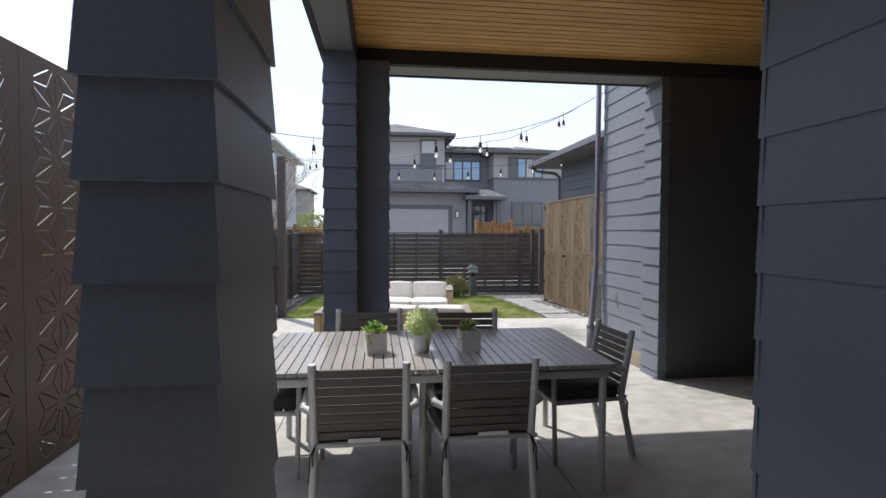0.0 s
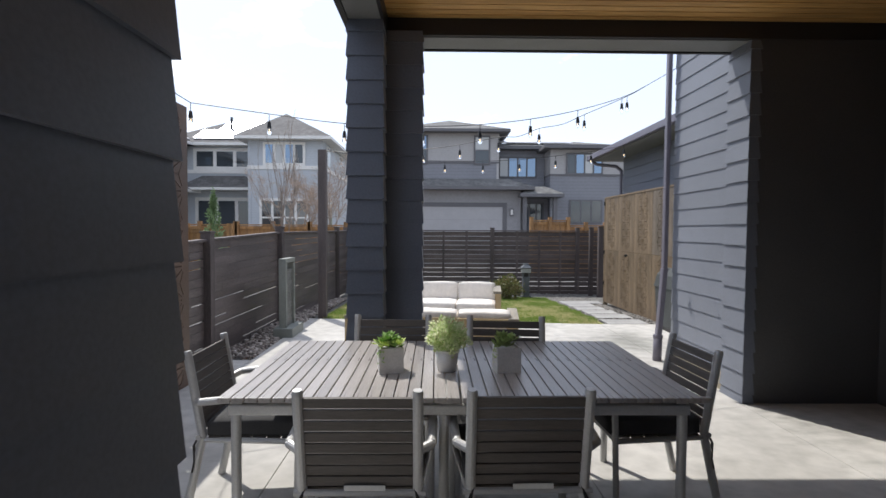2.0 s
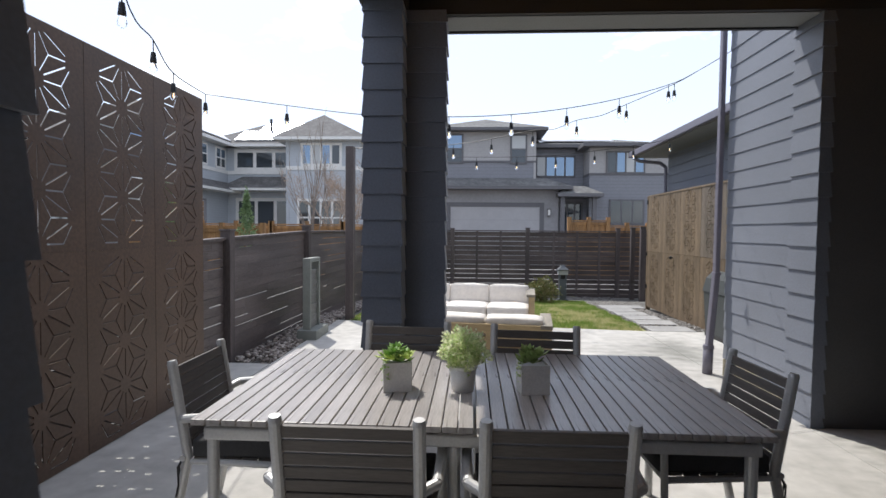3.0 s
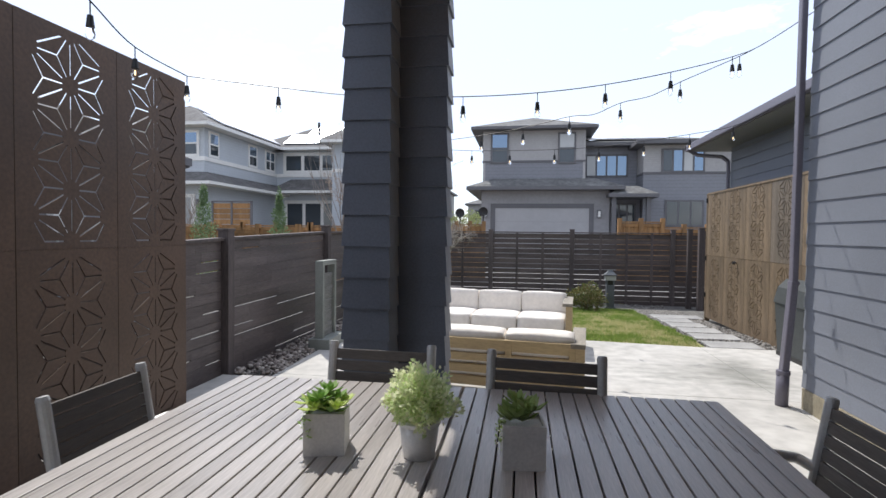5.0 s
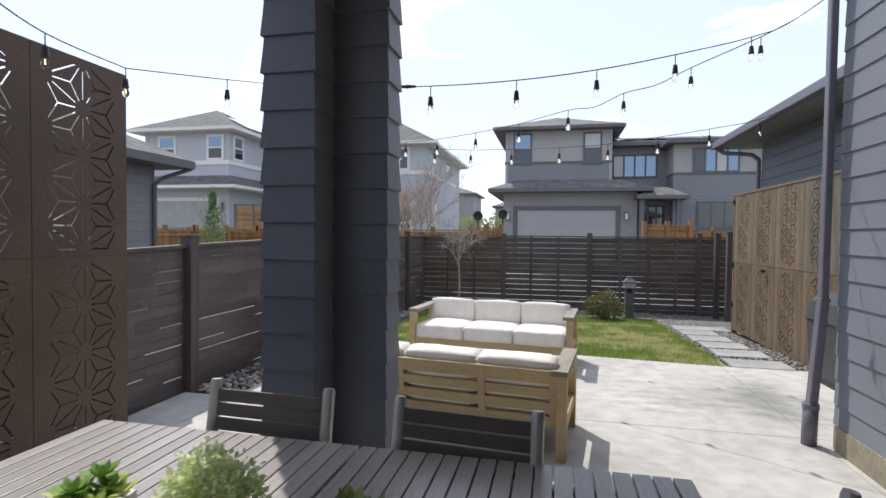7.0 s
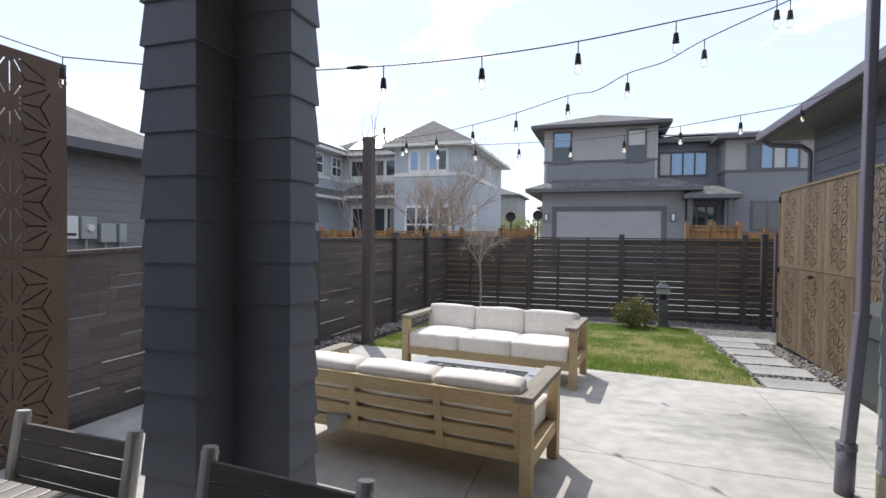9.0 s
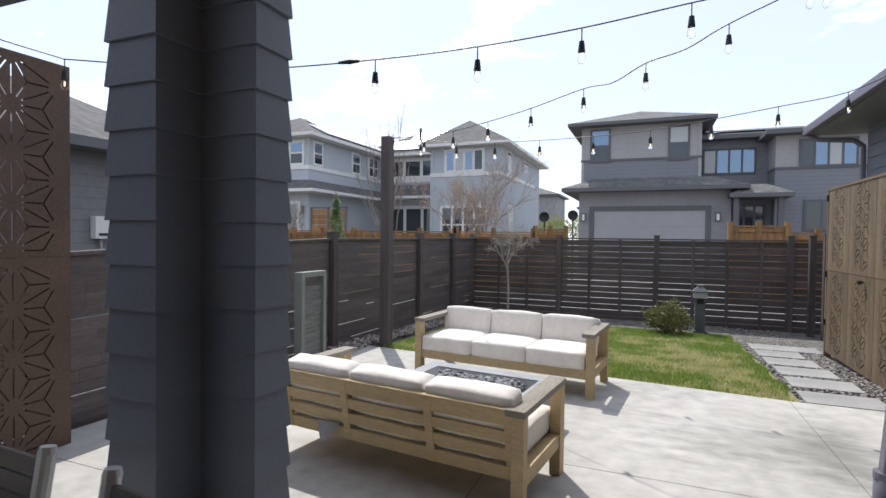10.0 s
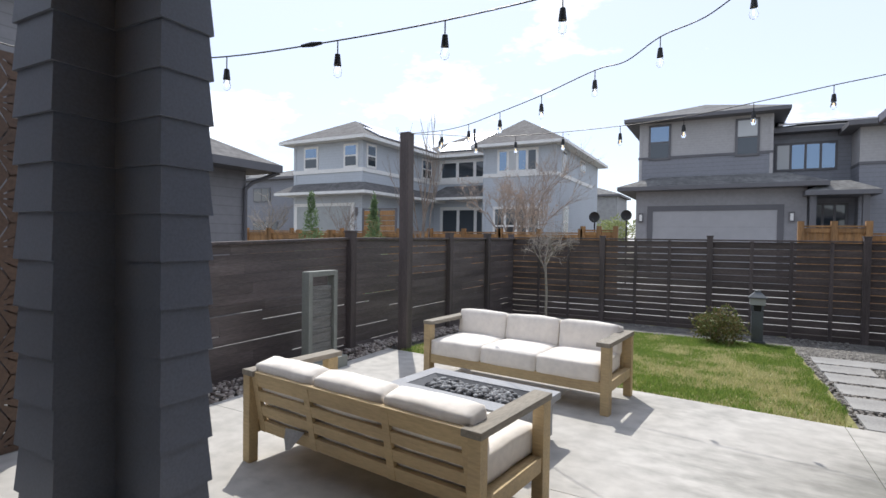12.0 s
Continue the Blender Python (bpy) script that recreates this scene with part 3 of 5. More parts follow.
part("foundation", boxm(3.885, 3.93, 7.05, 8.11, 0.0, 0.168), M_FOUND, house, "bare concrete foundation strip")
# the end pier of the opening
OUT_P = [(3.865, 6.735), (3.93, 6.735), (3.93, 7.04), (3.865, 7.04)]
part("pier_core", prism(bmesh.new(), OUT_P, 0, 3.0), M_SIDING, house)
courses(house, OUT_P, 0.0, 3.0, 1.5, 0.178)
# Unseen roof and walls, added to keep sky light off the near pillar.
part("unseen_shade_roof", boxm(-1.6, 0.59, -2.2, 2.0, 3.3, 3.56), M_TRIM, house)
part("west_wall", boxm(-1.6, -1.4, -2.0, 1.9, 0, 3.3), M_SIDING, house)
part("rear_wall", boxm(-1.6, 2.3, -2.2, -2.0, 0, 3.6), M_SIDING, house)
beam = thing("patio_beam", (2.5, 6.85, 3.0), "dark painted patio beam with a grey underside", "beam", kind="structure")
part("front_face", boxm(0.9, 5.0, 6.72, 6.755, 3.005, 3.15, bev=0.003), M_TRIM, beam)
part("soffit", boxm(0.9, 3.95, 6.755, 7.02, 2.998, 3.16), M_SOFFIT_TRIM, beam)
part("fascia", boxm(0.6, 3.95, 7.02, 7.05, 2.985, 3.55), M_TRIM, beam)
beam2 = thing("side_beam", (0.74, 5, 3.0), "grey boxed beam along the open patio side", "beam", kind="structure")
part("soffit", boxm(0.635, 0.875, 2.6, 7.02, 3.0, 3.2), M_SOFFIT_TRIM, beam2)
part("outer_fascia", boxm(0.59, 0.635, 2.6, 7.05, 2.985, 3.55), M_TRIM, beam2)
part("inner_face", boxm(0.875, 0.9, 2.6, 6.72, 3.005, 3.16), M_TRIM, beam2)

# tongue-and-groove boards run across the patio, joined in the ceiling's one mesh
bm = bmesh.new()
y = -2.0
while y < 6.72:
    y1 = min(y + 0.086, 6.72)
    box(bm, 0.9, 5.0, y + 0.004, y1 - 0.004, CEIL, CEIL + 0.02)
    y += 0.092
box(bm, 0.9, 5.0, -2.0, 6.72, CEIL + 0.014, CEIL + 0.05)
tagged(part("ceiling", bm, M_CEDAR), "honey-coloured cedar tongue-and-groove ceiling boards", "ceiling", kind="structure")
tagged(part("patio_roof", boxm(0.6, 6.2, -2.2, 7.05, 3.3, 3.56), M_TRIM), "dark flat roof over the patio", "roof", kind="structure")

spout = thing("downspout", (3.77, 8.165, 0), "dark bronze square downspout in a drain boot", "downspout")
def leaning(xa, za, xb, zb, w, d, bev):
    """A square pipe between two heights that drifts from xa to xb."""
    bm = boxm(-w / 2, w / 2, 8.165 - d / 2, 8.165 + d / 2, za, zb, bev=bev)
    for v in bm.verts:
        v.co.x += xa + (xb - xa) * (v.co.z - za) / (zb - za)
    return bm


part("pipe", leaning(3.825, 1.0, 3.842, 3.9, 0.048, 0.065, 0.012), M_DOWNSPOUT, spout)
part("lower_pipe", leaning(3.772, 0.28, 3.825, 1.02, 0.056, 0.072, 0.012), M_DOWNSPOUT, spout)
part("boot", tube(bmesh.new(), (3.762, 8.165, 0.0), (3.768, 8.165, 0.27), 0.048, 0.048, 20), M_DOWNSPOUT, spout, "wider round drain boot at the foot", smooth=True)
part("collar", tube(bmesh.new(), (3.768, 8.165, 0.255), (3.768, 8.165, 0.29), 0.053, 0.051, 20), M_DOWNSPOUT, spout)
part("strap", boxm(3.796, 3.856, 8.127, 8.203, 1.0, 1.025, bev=0.003), M_DOWNSPOUT, spout)


# ---- cut screens ----
def star_plate(width, height, a, rows_from, thick, w=0.0048):
    """A plate with a column of six-pointed stars cut through it, in (u, v), u across and v up."""
    from mathutils.geometry import delaunay_2d_cdt
    verts = [Vector((0, 0)), Vector((width, 0)), Vector((width, height)), Vector((0, height))]
    faces = [[0, 1, 2, 3]]
    cu = width / 2
    du, pad = a * math.sqrt(3) / 2, 0.03

    def slot(p, q):
        p, q = Vector(p), Vector(q)
        for s in (p, q):
            if not (pad * 0.5 < s.x < width - pad * 0.5 and pad < s.y < height - pad):
                return
        d = (q - p).normalized()
        n = Vector((-d.y, d.x)) * w
        k = len(verts)
        verts.extend((p - n, q - n, q + n, p + n))
        faces.append([k, k + 1, k + 2, k + 3])

    cols = [(cu - du, a / 2), (cu, 0), (cu + du, a / 2)]
    nodes = []
    for ci, (u, off) in enumerate(cols):
        v = rows_from + off - 3 * a
        while v < height + a:
            nodes.append((ci, Vector((u, v))))
            v += a
    for ci, p in nodes:
        for cj, q in nodes:
            if (cj > ci or (cj == ci and q.y > p.y)) and abs((q - p).length - a) < a * 0.05:
                if ci == cj and ci != 1:
                    continue
                d = (q - p)
                slot(p + d * 0.2, q - d * 0.2)
    for i, (ci, p) in enumerate(nodes):
        for j in range(i + 1, len(nodes)):
            cj, q = nodes[j]
            if abs((q - p).length - a) > a * 0.05:
                continue
            for k in range(j + 1, len(nodes)):
                ck, r = nodes[k]
                if abs((r - p).length - a) < a * 0.05 and abs((r - q).length - a) < a * 0.05:
                    c = (p + q + r) / 3
                    for s in (p, q, r):
                        e = c + (s - c) * 0.70
                        slot(c - (s - c) * 0.02, e)
    vo, _, fo, _, _, orig = delaunay_2d_cdt(verts, [], faces, 1, 1e-6)
    keep = [f for f, o in zip(fo, orig) if list(o) == [0]]
    bm = bmesh.new()
    bv = [bm.verts.new((p.x, 0, p.y)) for p in vo]
    for f in keep:
        try:
            bm.faces.new([bv[i] for i in f])
        except ValueError:
            pass
    loose = [v for v in bm.verts if not v.link_faces]
    bmesh.ops.delete(bm, geom=loose, context="VERTS")
    ext = bmesh.ops.extrude_face_region(bm, geom=bm.faces[:])
    bmesh.ops.translate(bm, vec=(0, thick, 0), verts=[g for g in ext["geom"] if isinstance(g, bmesh.types.BMVert)])
    bmesh.ops.recalc_face_normals(bm, faces=bm.faces)
    me = bpy.data.meshes.new("star_panel")
    bm.to_mesh(me)
    bm.free()
    return me


PW, PH = 0.68, 1.265
plate = star_plate(PW, PH, 0.30, 0.345 + 0.0, 0.006)
plate.materials.append(M_CORTEN)
screen = thing("privacy_screen", (-0.97, 5.7, 0), "tall brown metal privacy screen with cut star pattern", "screen")
ORG = ORIGIN[screen.name]
for i in range(5):
    y1 = 7.255 - i * (PW + 0.004)
    for z0 in (0.0, 1.267):
        ob = new("star_panel", plate)
        ob.parent = screen
        # u runs towards -y from the far edge, the plate faces +x
        ob.matrix_local = Matrix.Translation(Vector((-0.97, y1 - PW, z0 + 0.005)) - ORG) @ Matrix.Rotation(radians(90), 4, "Z")
for i in range(6):
    yy = 7.255 - i * (PW + 0.004)
    part("support_post", boxm(-1.03, -0.984, yy - 0.03, yy + 0.03 if i else yy, 0, 2.54, bev=0.003), M_CORTEN, screen)
part("end_board", boxm(-1.012, -0.986, 7.0, 7.22, 0.0, 2.495, bev=0.003), M_CORTEN, screen)
part("top_rail", boxm(-1.02, -0.984, 3.85, 7.25, 2.50, 2.54, bev=0.003), M_CORTEN, screen)
part("middle_rail", boxm(-1.02, -0.984, 3.85, 7.25, 1.25, 1.29, bev=0.003), M_CORTEN, screen)

GW, GH = 0.785, 1.098
gplate = star_plate(GW, GH, 0.265, 0.285, 0.007, 0.007)
gplate.materials.append(M_GATE)
gplate_low = gplate.copy()
gplate_low.materials[0] = M_GATE_LOW
gplate_dark = gplate.copy()
gplate_dark.materials[0] = M_GATE_DK
gate = thing("screen_gate", (4.87, 12, 0), "tan double screen gate with cut star panels", "gate")
GORG = ORIGIN[gate.name]
for i in range(6):
    y0 = 13.35 - (i + 1) * GW - i * 0.006
    for z0 in (-0.05, 1.055):
        ob = new("star_panel", gplate_low if z0 < 0 else gplate_dark if i == 3 else gplate)
        ob.parent = gate
        ob.matrix_local = Matrix.Translation(Vector((4.882, y0, z0)) - GORG) @ Matrix.Rotation(radians(90), 4, "Z")
    part("backing_board", boxm(4.892, 4.915, y0, y0 + GW, -0.05, 2.11, bev=0.002), M_GATE_BACK, gate)
part("edge_post", boxm(4.868, 4.95, 13.352, 13.40, -0.12, 2.13, bev=0.004), M_GATE, gate)
part("top_cap", boxm(4.866, 4.93, 8.6, 13.40, 2.118, 2.14, bev=0.003), M_GATE, gate)
knob = part("knob", tube(tube(bmesh.new(), (4.87, 12.05, 0.985), (4.84, 12.05, 0.985), 0.012), (4.845, 12.05, 0.985), (4.815, 12.05, 0.985), 0.028, 0.022, 14), M_BLACK, gate, "round black knob")
for zz in (0.35, 1.0, 2.02):
    part("hinge", tube(bmesh.new(), (4.862, 13.36, zz - 0.04), (4.862, 13.36, zz + 0.04), 0.014), M_BLACK, gate)


# ---- fences ----
def fence_panel_x(y, xa, xb, ztop, zbot, name, label, mids):
    f = thing(name, ((xa + xb) / 2, y, zbot), label, "fence", "yard fence panels")
    n = 14
    pitch = (ztop - 0.04 - zbot) / n
    for i in range(n):
        z0 = zbot + i * pitch
        m = Matrix.Translation((0, random.uniform(-0.002, 0.002), 0))
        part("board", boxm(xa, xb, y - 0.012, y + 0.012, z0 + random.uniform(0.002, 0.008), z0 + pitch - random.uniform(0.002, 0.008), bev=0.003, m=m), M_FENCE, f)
    for x in mids:
        part("batten", boxm(x - 0.028, x + 0.028, y - 0.036, y - 0.014, zbot, ztop - 0.03, bev=0.003), M_FENCE_POST, f)
    part("cap_rail", boxm(xa, xb, y - 0.045, y + 0.045, ztop - 0.028, ztop, bev=0.004), M_FENCE_POST, f)
    return f


def fence_panel_y(x, ya, yb, za, zb, zbot, mids):
    f = thing("board_fence", (x, (ya + yb) / 2, zbot), "dark stained horizontal board fence along the yard", "fence", "yard fence panels")
    n = 14
    ztop = (za + zb) / 2
    pitch = (ztop - 0.032 - zbot) / n
    shear = (zb - za) / (yb - ya)
    for i in range(n):
        z0 = zbot + i * pitch
        cuts = [ya, *sorted(random.uniform(ya + 0.2, yb - 0.2) for _ in range(2)), yb]
        for c0, c1 in zip(cuts, cuts[1:]):
            gap = random.choice((0.0, 0.001, 0.002, 0.011))
            bm = boxm(x - 0.01, x + 0.01, c0 + 0.0005, c1 - 0.0005, z0 + gap, z0 + pitch - 0.001, bev=0.0015)
            for v in bm.verts:
                v.co.z += shear * (v.co.y - (ya + yb) / 2) * (i + 1) / n
                v.co.x += 0.0325 * (v.co.y - 8.26)
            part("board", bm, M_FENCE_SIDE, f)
    for yy in mids:
        xx = x + 0.0325 * (yy - 8.26)
        part("batten", boxm(xx + 0.014, xx + 0.034, yy - 0.03, yy + 0.03, zbot, ztop - 0.06, bev=0.003), M_FENCE_POST, f)
    bm = boxm(x - 0.05, x + 0.05, ya, yb, ztop - 0.03, ztop, bev=0.004)
    for v in bm.verts:
        v.co.x += 0.0325 * (v.co.y - 8.26)
        v.co.z += shear * (v.co.y - (ya + yb) / 2)
    part("cap_rail", bm, M_FENCE_POST, f)


def fence_post(x, y, z0, z1, w=0.05, name="fence_post"):
    bm = boxm(x - w, x + w, y - w, y + w, z0, z1, bev=0.006)
    box(bm, x - w - 0.008, x + w + 0.008, y - w - 0.008, y + w + 0.008, z1 - 0.012, z1 + 0.012, bev=0.004)
    return solo(name, bm, M_FENCE_POST, (x, y, z0), "square dark stained fence post with a flat cap", "post", "fence posts")


YF = 15.94
for xa, xb, mids in [(-1.02, 0.83, (-0.42, 0.2)), (0.93, 2.72, (1.5, 2.1)), (2.82, 4.95, (3.42, 4.0, 4.55)), (5.05, 6.6, (5.6,))]:
    fence_panel_x(YF, xa, xb, 1.455, -0.24, "board_fence", "dark stained horizontal board fence at the yard end", mids)
for x, z in [(-1.05, 1.5), (0.88, 1.49), (2.77, 1.51), (5.0, 1.52)]:
    fence_post(x, YF - 0.02, -0.3, z)
LY = [(1.9, 2.4), (2.4, 5.2), (5.2, 7.3), (7.3, 8.17), (8.27, 10.55), (10.65, 13.05), (13.15, 14.52), (14.62, 15.9)]


def fence_top(y):
    return 1.31 + (min(y, 10.0) - 7.8) * 0.04 + max(0, y - 10.0) * 0.006


for ya, yb in LY:
    fence_panel_y(-1.25, ya, yb, fence_top(ya), fence_top(yb), -0.06 if ya < 11 else -0.16, [])
for y in (8.22, 10.6, 13.1, 14.57):
    fence_post(-1.22 + 0.0325 * (y - 8.26), y, -0.15, fence_top(y) + 0.075, 0.055)
# fence return and gate posts at the far right corner
fence_post(5.22, 15.45, -0.3, 1.53, 0.05)
fence_post(5.34, 15.1, -0.3, 1.55, 0.055)
sg = thing("side_gate", (5.75, 15.3, -0.2), "dark stained side gate with a diagonal brace", "gate")
for i in range(10):
    part("board", boxm(5.40, 6.3, 15.2, 15.222, -0.2 + i * 0.168, -0.2 + i * 0.168 + 0.156, bev=0.003), M_FENCE, sg)
bm = bmesh.new()
tube(bm, (5.42, 15.18, -0.1), (6.2, 15.18, 1.3), 0.035, seg=4)
part("brace", bm, M_FENCE_POST, sg)
part("top_rail", boxm(5.40, 6.3, 15.15, 15.25, 1.47, 1.50, bev=0.004), M_FENCE_POST, sg)

bm = boxm(-0.62, -0.49, 10.90, 11.03, -0.05, 2.735, bev=0.006)
solo("tall_post", bm, M_FENCE_POST, (-0.55, 10.96, 0), "tall dark wooden post that carries the string lights", "post")

# ---- garage of the same house, past the gate ----
gar = thing("garage_wing", (6.5, 11.5, 0), "low garage wing in blue-grey lap siding", "building", kind="structure")
part("wall", boxm(5.5, 9.5, 8.4, 14.0, -0.2, 3.05), M_SIDING, gar)
z = 1.9
while z < 3.05:
    bm = bmesh.new()
    part("siding_board", boxm(5.482, 5.5, 8.4, 14.01, z + 0.004, min(z + 0.172, 3.05)), M_SIDING, gar)
    part("siding_board", boxm(5.5, 9.5, 14.0, 14.018, z + 0.004, min(z + 0.172, 3.05)), M_SIDING, gar)
    z += 0.178
roof_g = bmesh.new()
ex, ey, ez = 4.86, 14.45, 3.17
quad(roof_g, (ex, 8.3, ez), (ex, ey, ez), (7.6, 12.2, 4.35), (7.6, 8.3, 4.35))
quad(roof_g, (ex, ey, ez), (10.3, ey, ez), (7.6, 12.2, 4.35))
quad(roof_g, (10.3, ey, ez), (10.3, 8.3, ez), (7.6, 8.3, 4.35), (7.6, 12.2, 4.35))
part("roof", roof_g, M_SHINGLE, gar, "grey shingle hip roof")
part("soffit", boxm(4.88, 10.2, 8.3, 14.43, 3.05, 3.075), M_SOFFIT_TRIM, gar)
part("gutter", boxm(4.80, 4.88, 8.3, 14.5, 3.06, 3.18, bev=0.012), M_DOWNSPOUT, gar)
part("gutter", boxm(4.80, 10.3, 14.43, 14.51, 3.06, 3.18, bev=0.012), M_DOWNSPOUT, gar)
part("downpipe", path_tube(bmesh.new(), [Vector((4.86, 14.40, 3.07)), Vector((4.98, 14.32, 2.97)), Vector((5.35, 14.1, 2.9)), Vector((5.45, 14.05, 2.8)), Vector((5.45, 14.05, 1.2))], 0.036), M_DOWNSPOUT, gar)


# ---- dining set ----
table = thing("dining_table", (1.4, 5.15, 0), "outdoor dining table with grey-brown slats on an aluminium frame", "table")
TX0, TX1, TY0, TY1, TZ = 0.40, 2.40, 4.615, 5.72, 0.74
n = 36
pw = (TX1 - TX0) / n
slat = boxm(-pw / 2 + 0.0026, pw / 2 - 0.0026, -(TY1 - TY0) / 2, (TY1 - TY0) / 2, -0.022, 0.0, bev=0.003)
slat_me = bpy.data.meshes.new("slat")
slat.to_mesh(slat_me)
slat.free()
slat_me.materials.append(M_TABLE)
for i in range(n):
    ob = new("slat", slat_me)
    ob.parent = table
    ob.location = Vector((TX0 + (i + 0.5) * pw + (0.003 if i > 17 else -0.003), (TY0 + TY1) / 2, TZ)) - ORIGIN[table.name]
for (xa, xb, ya, yb) in [(TX0 + 0.03, TX1 - 0.03, TY0 + 0.03, TY0 + 0.075), (TX0 + 0.03, TX1 - 0.03, TY1 - 0.075, TY1 - 0.03),
                         (TX0 + 0.03, TX0 + 0.075, TY0 + 0.075, TY1 - 0.075), (TX1 - 0.075, TX1 - 0.03, TY0 + 0.075, TY1 - 0.075), (1.38, 1.42, TY0 + 0.075, TY1 - 0.075)]:
    part("rail", boxm(xa, xb, ya, yb, 0.655, 0.70, bev=0.008), M_ALU, table)
for x in (TX0 + 0.06, 1.34, TX1 - 0.06):
    for y in (TY0 + 0.06, TY1 - 0.06):
        part("spacer", boxm(x - 0.025, x + 0.025, y - 0.02, y + 0.02, 0.70, 0.718), M_ALU, table)
for x, y in [(TX0 + 0.055, TY0 + 0.055), (TX1 - 0.055, TY0 + 0.055), (TX0 + 0.055, TY1 - 0.055), (TX1 - 0.055, TY1 - 0.055), (1.33, TY0 + 0.06), (1.47, TY1 - 0.06)]:
    part("leg", tube(bmesh.new(), (x, y, 0), (x, y, 0.66), 0.021, seg=14), M_ALU, table, smooth=False)


def build_chair():
    """Faces +y, origin on the floor below the middle of the seat."""
    c = thing("patio_chair", (0, 0, 0), "aluminium patio armchair with charcoal slats and black seat pad", "chair", "dining chairs")
    w = 0.227
    for s in (-1, 1):
        part("rear_leg", path_tube(bmesh.new(), [Vector((s * w, -0.34, 0.0)), Vector((s * w, -0.25, 0.40)), Vector((s * w, -0.27, 0.52)), Vector((s * w, -0.32, 0.815))], 0.021, 12), M_ALU, c)
        part("cap", tube(bmesh.new(), (s * w, -0.3195, 0.812), (s * w, -0.322, 0.828), 0.0225, 0.018, 14), M_ALU, c)
        part("front_leg", path_tube(bmesh.new(), [Vector((s * 0.275, 0.22, 0.0)), Vector((s * 0.275, 0.235, 0.56)), Vector((s * 0.275, 0.18, 0.605))], 0.0155, 10), M_ALU, c)
        part("armrest", path_tube(bmesh.new(), [Vector((s * 0.275, 0.19, 0.602)), Vector((s * 0.285, -0.05, 0.61)), Vector((s * 0.28, -0.24, 0.59)), Vector((s * w, -0.275, 0.575))], 0.019, 12), M_ALU, c)
        part("seat_rail", path_tube(bmesh.new(), [Vector((s * w, -0.25, 0.385)), Vector((s * 0.265, 0.22, 0.388))], 0.015), M_ALU, c)
    part("cross_rail", path_tube(bmesh.new(), [Vector((-w - 0.03, -0.262, 0.405)), Vector((w + 0.03, -0.262, 0.405))], 0.0135), M_ALU, c)
    part("front_rail", path_tube(bmesh.new(), [Vector((-0.27, 0.22, 0.388)), Vector((0.27, 0.22, 0.388))], 0.0135), M_ALU, c)
    nb = 8
    for i in range(nb):
        z0, z1 = 0.43 + i * 0.0465, 0.43 + i * 0.0465 + 0.0435
        yy = lambda z: -0.256 - 0.064 * max(0, (z - 0.45)) / 0.37
        m = Matrix.Translation((0, yy((z0 + z1) / 2), (z0 + z1) / 2)) @ Matrix.Rotation(radians(9.5), 4, "X")
        part("back_slat", boxm(-w + 0.012, w - 0.012, -0.008, 0.008, -0.0205, 0.0205, bev=0.003, m=m), M_SLAT, c)
    for i in range(6):
        y0 = -0.22 + i * 0.072
        part("seat_slat", boxm(-w - 0.01, w + 0.01, y0, y0 + 0.066, 0.392, 0.407, bev=0.003), M_SLAT, c)
    part("seat_pad", cushion(bmesh.new(), -0.245, 0.245, -0.225, 0.245, 0.409, 0.488, 0.012), M_CUSHION_D, c, "black padded seat cushion", smooth=True)
    for s in (-1, 1):
        for k in (0, 1):
            pts = [Vector((s * (w - 0.015), -0.262, 0.43)), Vector((s * (w + 0.005 + 0.012 * k), -0.29, 0.36)), Vector((s * (w + 0.02 * k), -0.285, 0.28)), Vector((s * (w - 0.012 + 0.035 * k), -0.295, 0.19 + 0.04 * k))]
            part("tie", path_tube(bmesh.new(), pts, 0.0042, 5), M_BLACK, c)
    part("care_tag", boxm(-0.06, 0.10, -0.276, -0.272, 0.418, 0.438), M_WHITE, c, "white sewn-in care tag")
    return c


chair = build_chair()
chair.matrix_world = pose(1.0, 4.76, 0)
copy_thing(chair, pose(1.655, 4.775, 0, 0, 0, 1.0))
TALL = Matrix.Diagonal((1, 1, 1.075, 1))
copy_thing(chair, pose(1.010, 5.495, 0, 0, 0, 178) @ TALL)
copy_thing(chair, pose(1.712, 5.45, 0, 0, 0, 175) @ TALL)
copy_thing(chair, pose(2.40, 5.30, 0, 0, 0, 93))
copy_thing(chair, pose(0.385, 5.29, 0, 0, 0, -89))


# ---- potted plants ----
def square_pot(x, y, w, h, rot, name, label):
    p = thing(name, (x, y, TZ), label, "plant pot", "plants on the table")
    m = Matrix.Translation((x, y, TZ)) @ Matrix.Rotation(radians(rot), 4, "Z")
    bm = bmesh.new()
    o = w / 2
    t = 0.007
    for a in ((-o, o, -o, -o + t), (-o, o, o - t, o), (-o, -o + t, -o + t, o - t), (o - t, o, -o + t, o - t)):
        box(bm, a[0], a[1], a[2], a[3], 0, h, m=m)
    box(bm, -o + t, o - t, -o + t, o - t, 0, h - 0.012, m=m)
    bmesh.ops.remove_doubles(bm, verts=bm.verts, dist=0.0004)
    part("pot", bm, M_POT, p, "square pale stone-coloured pot")
    return p


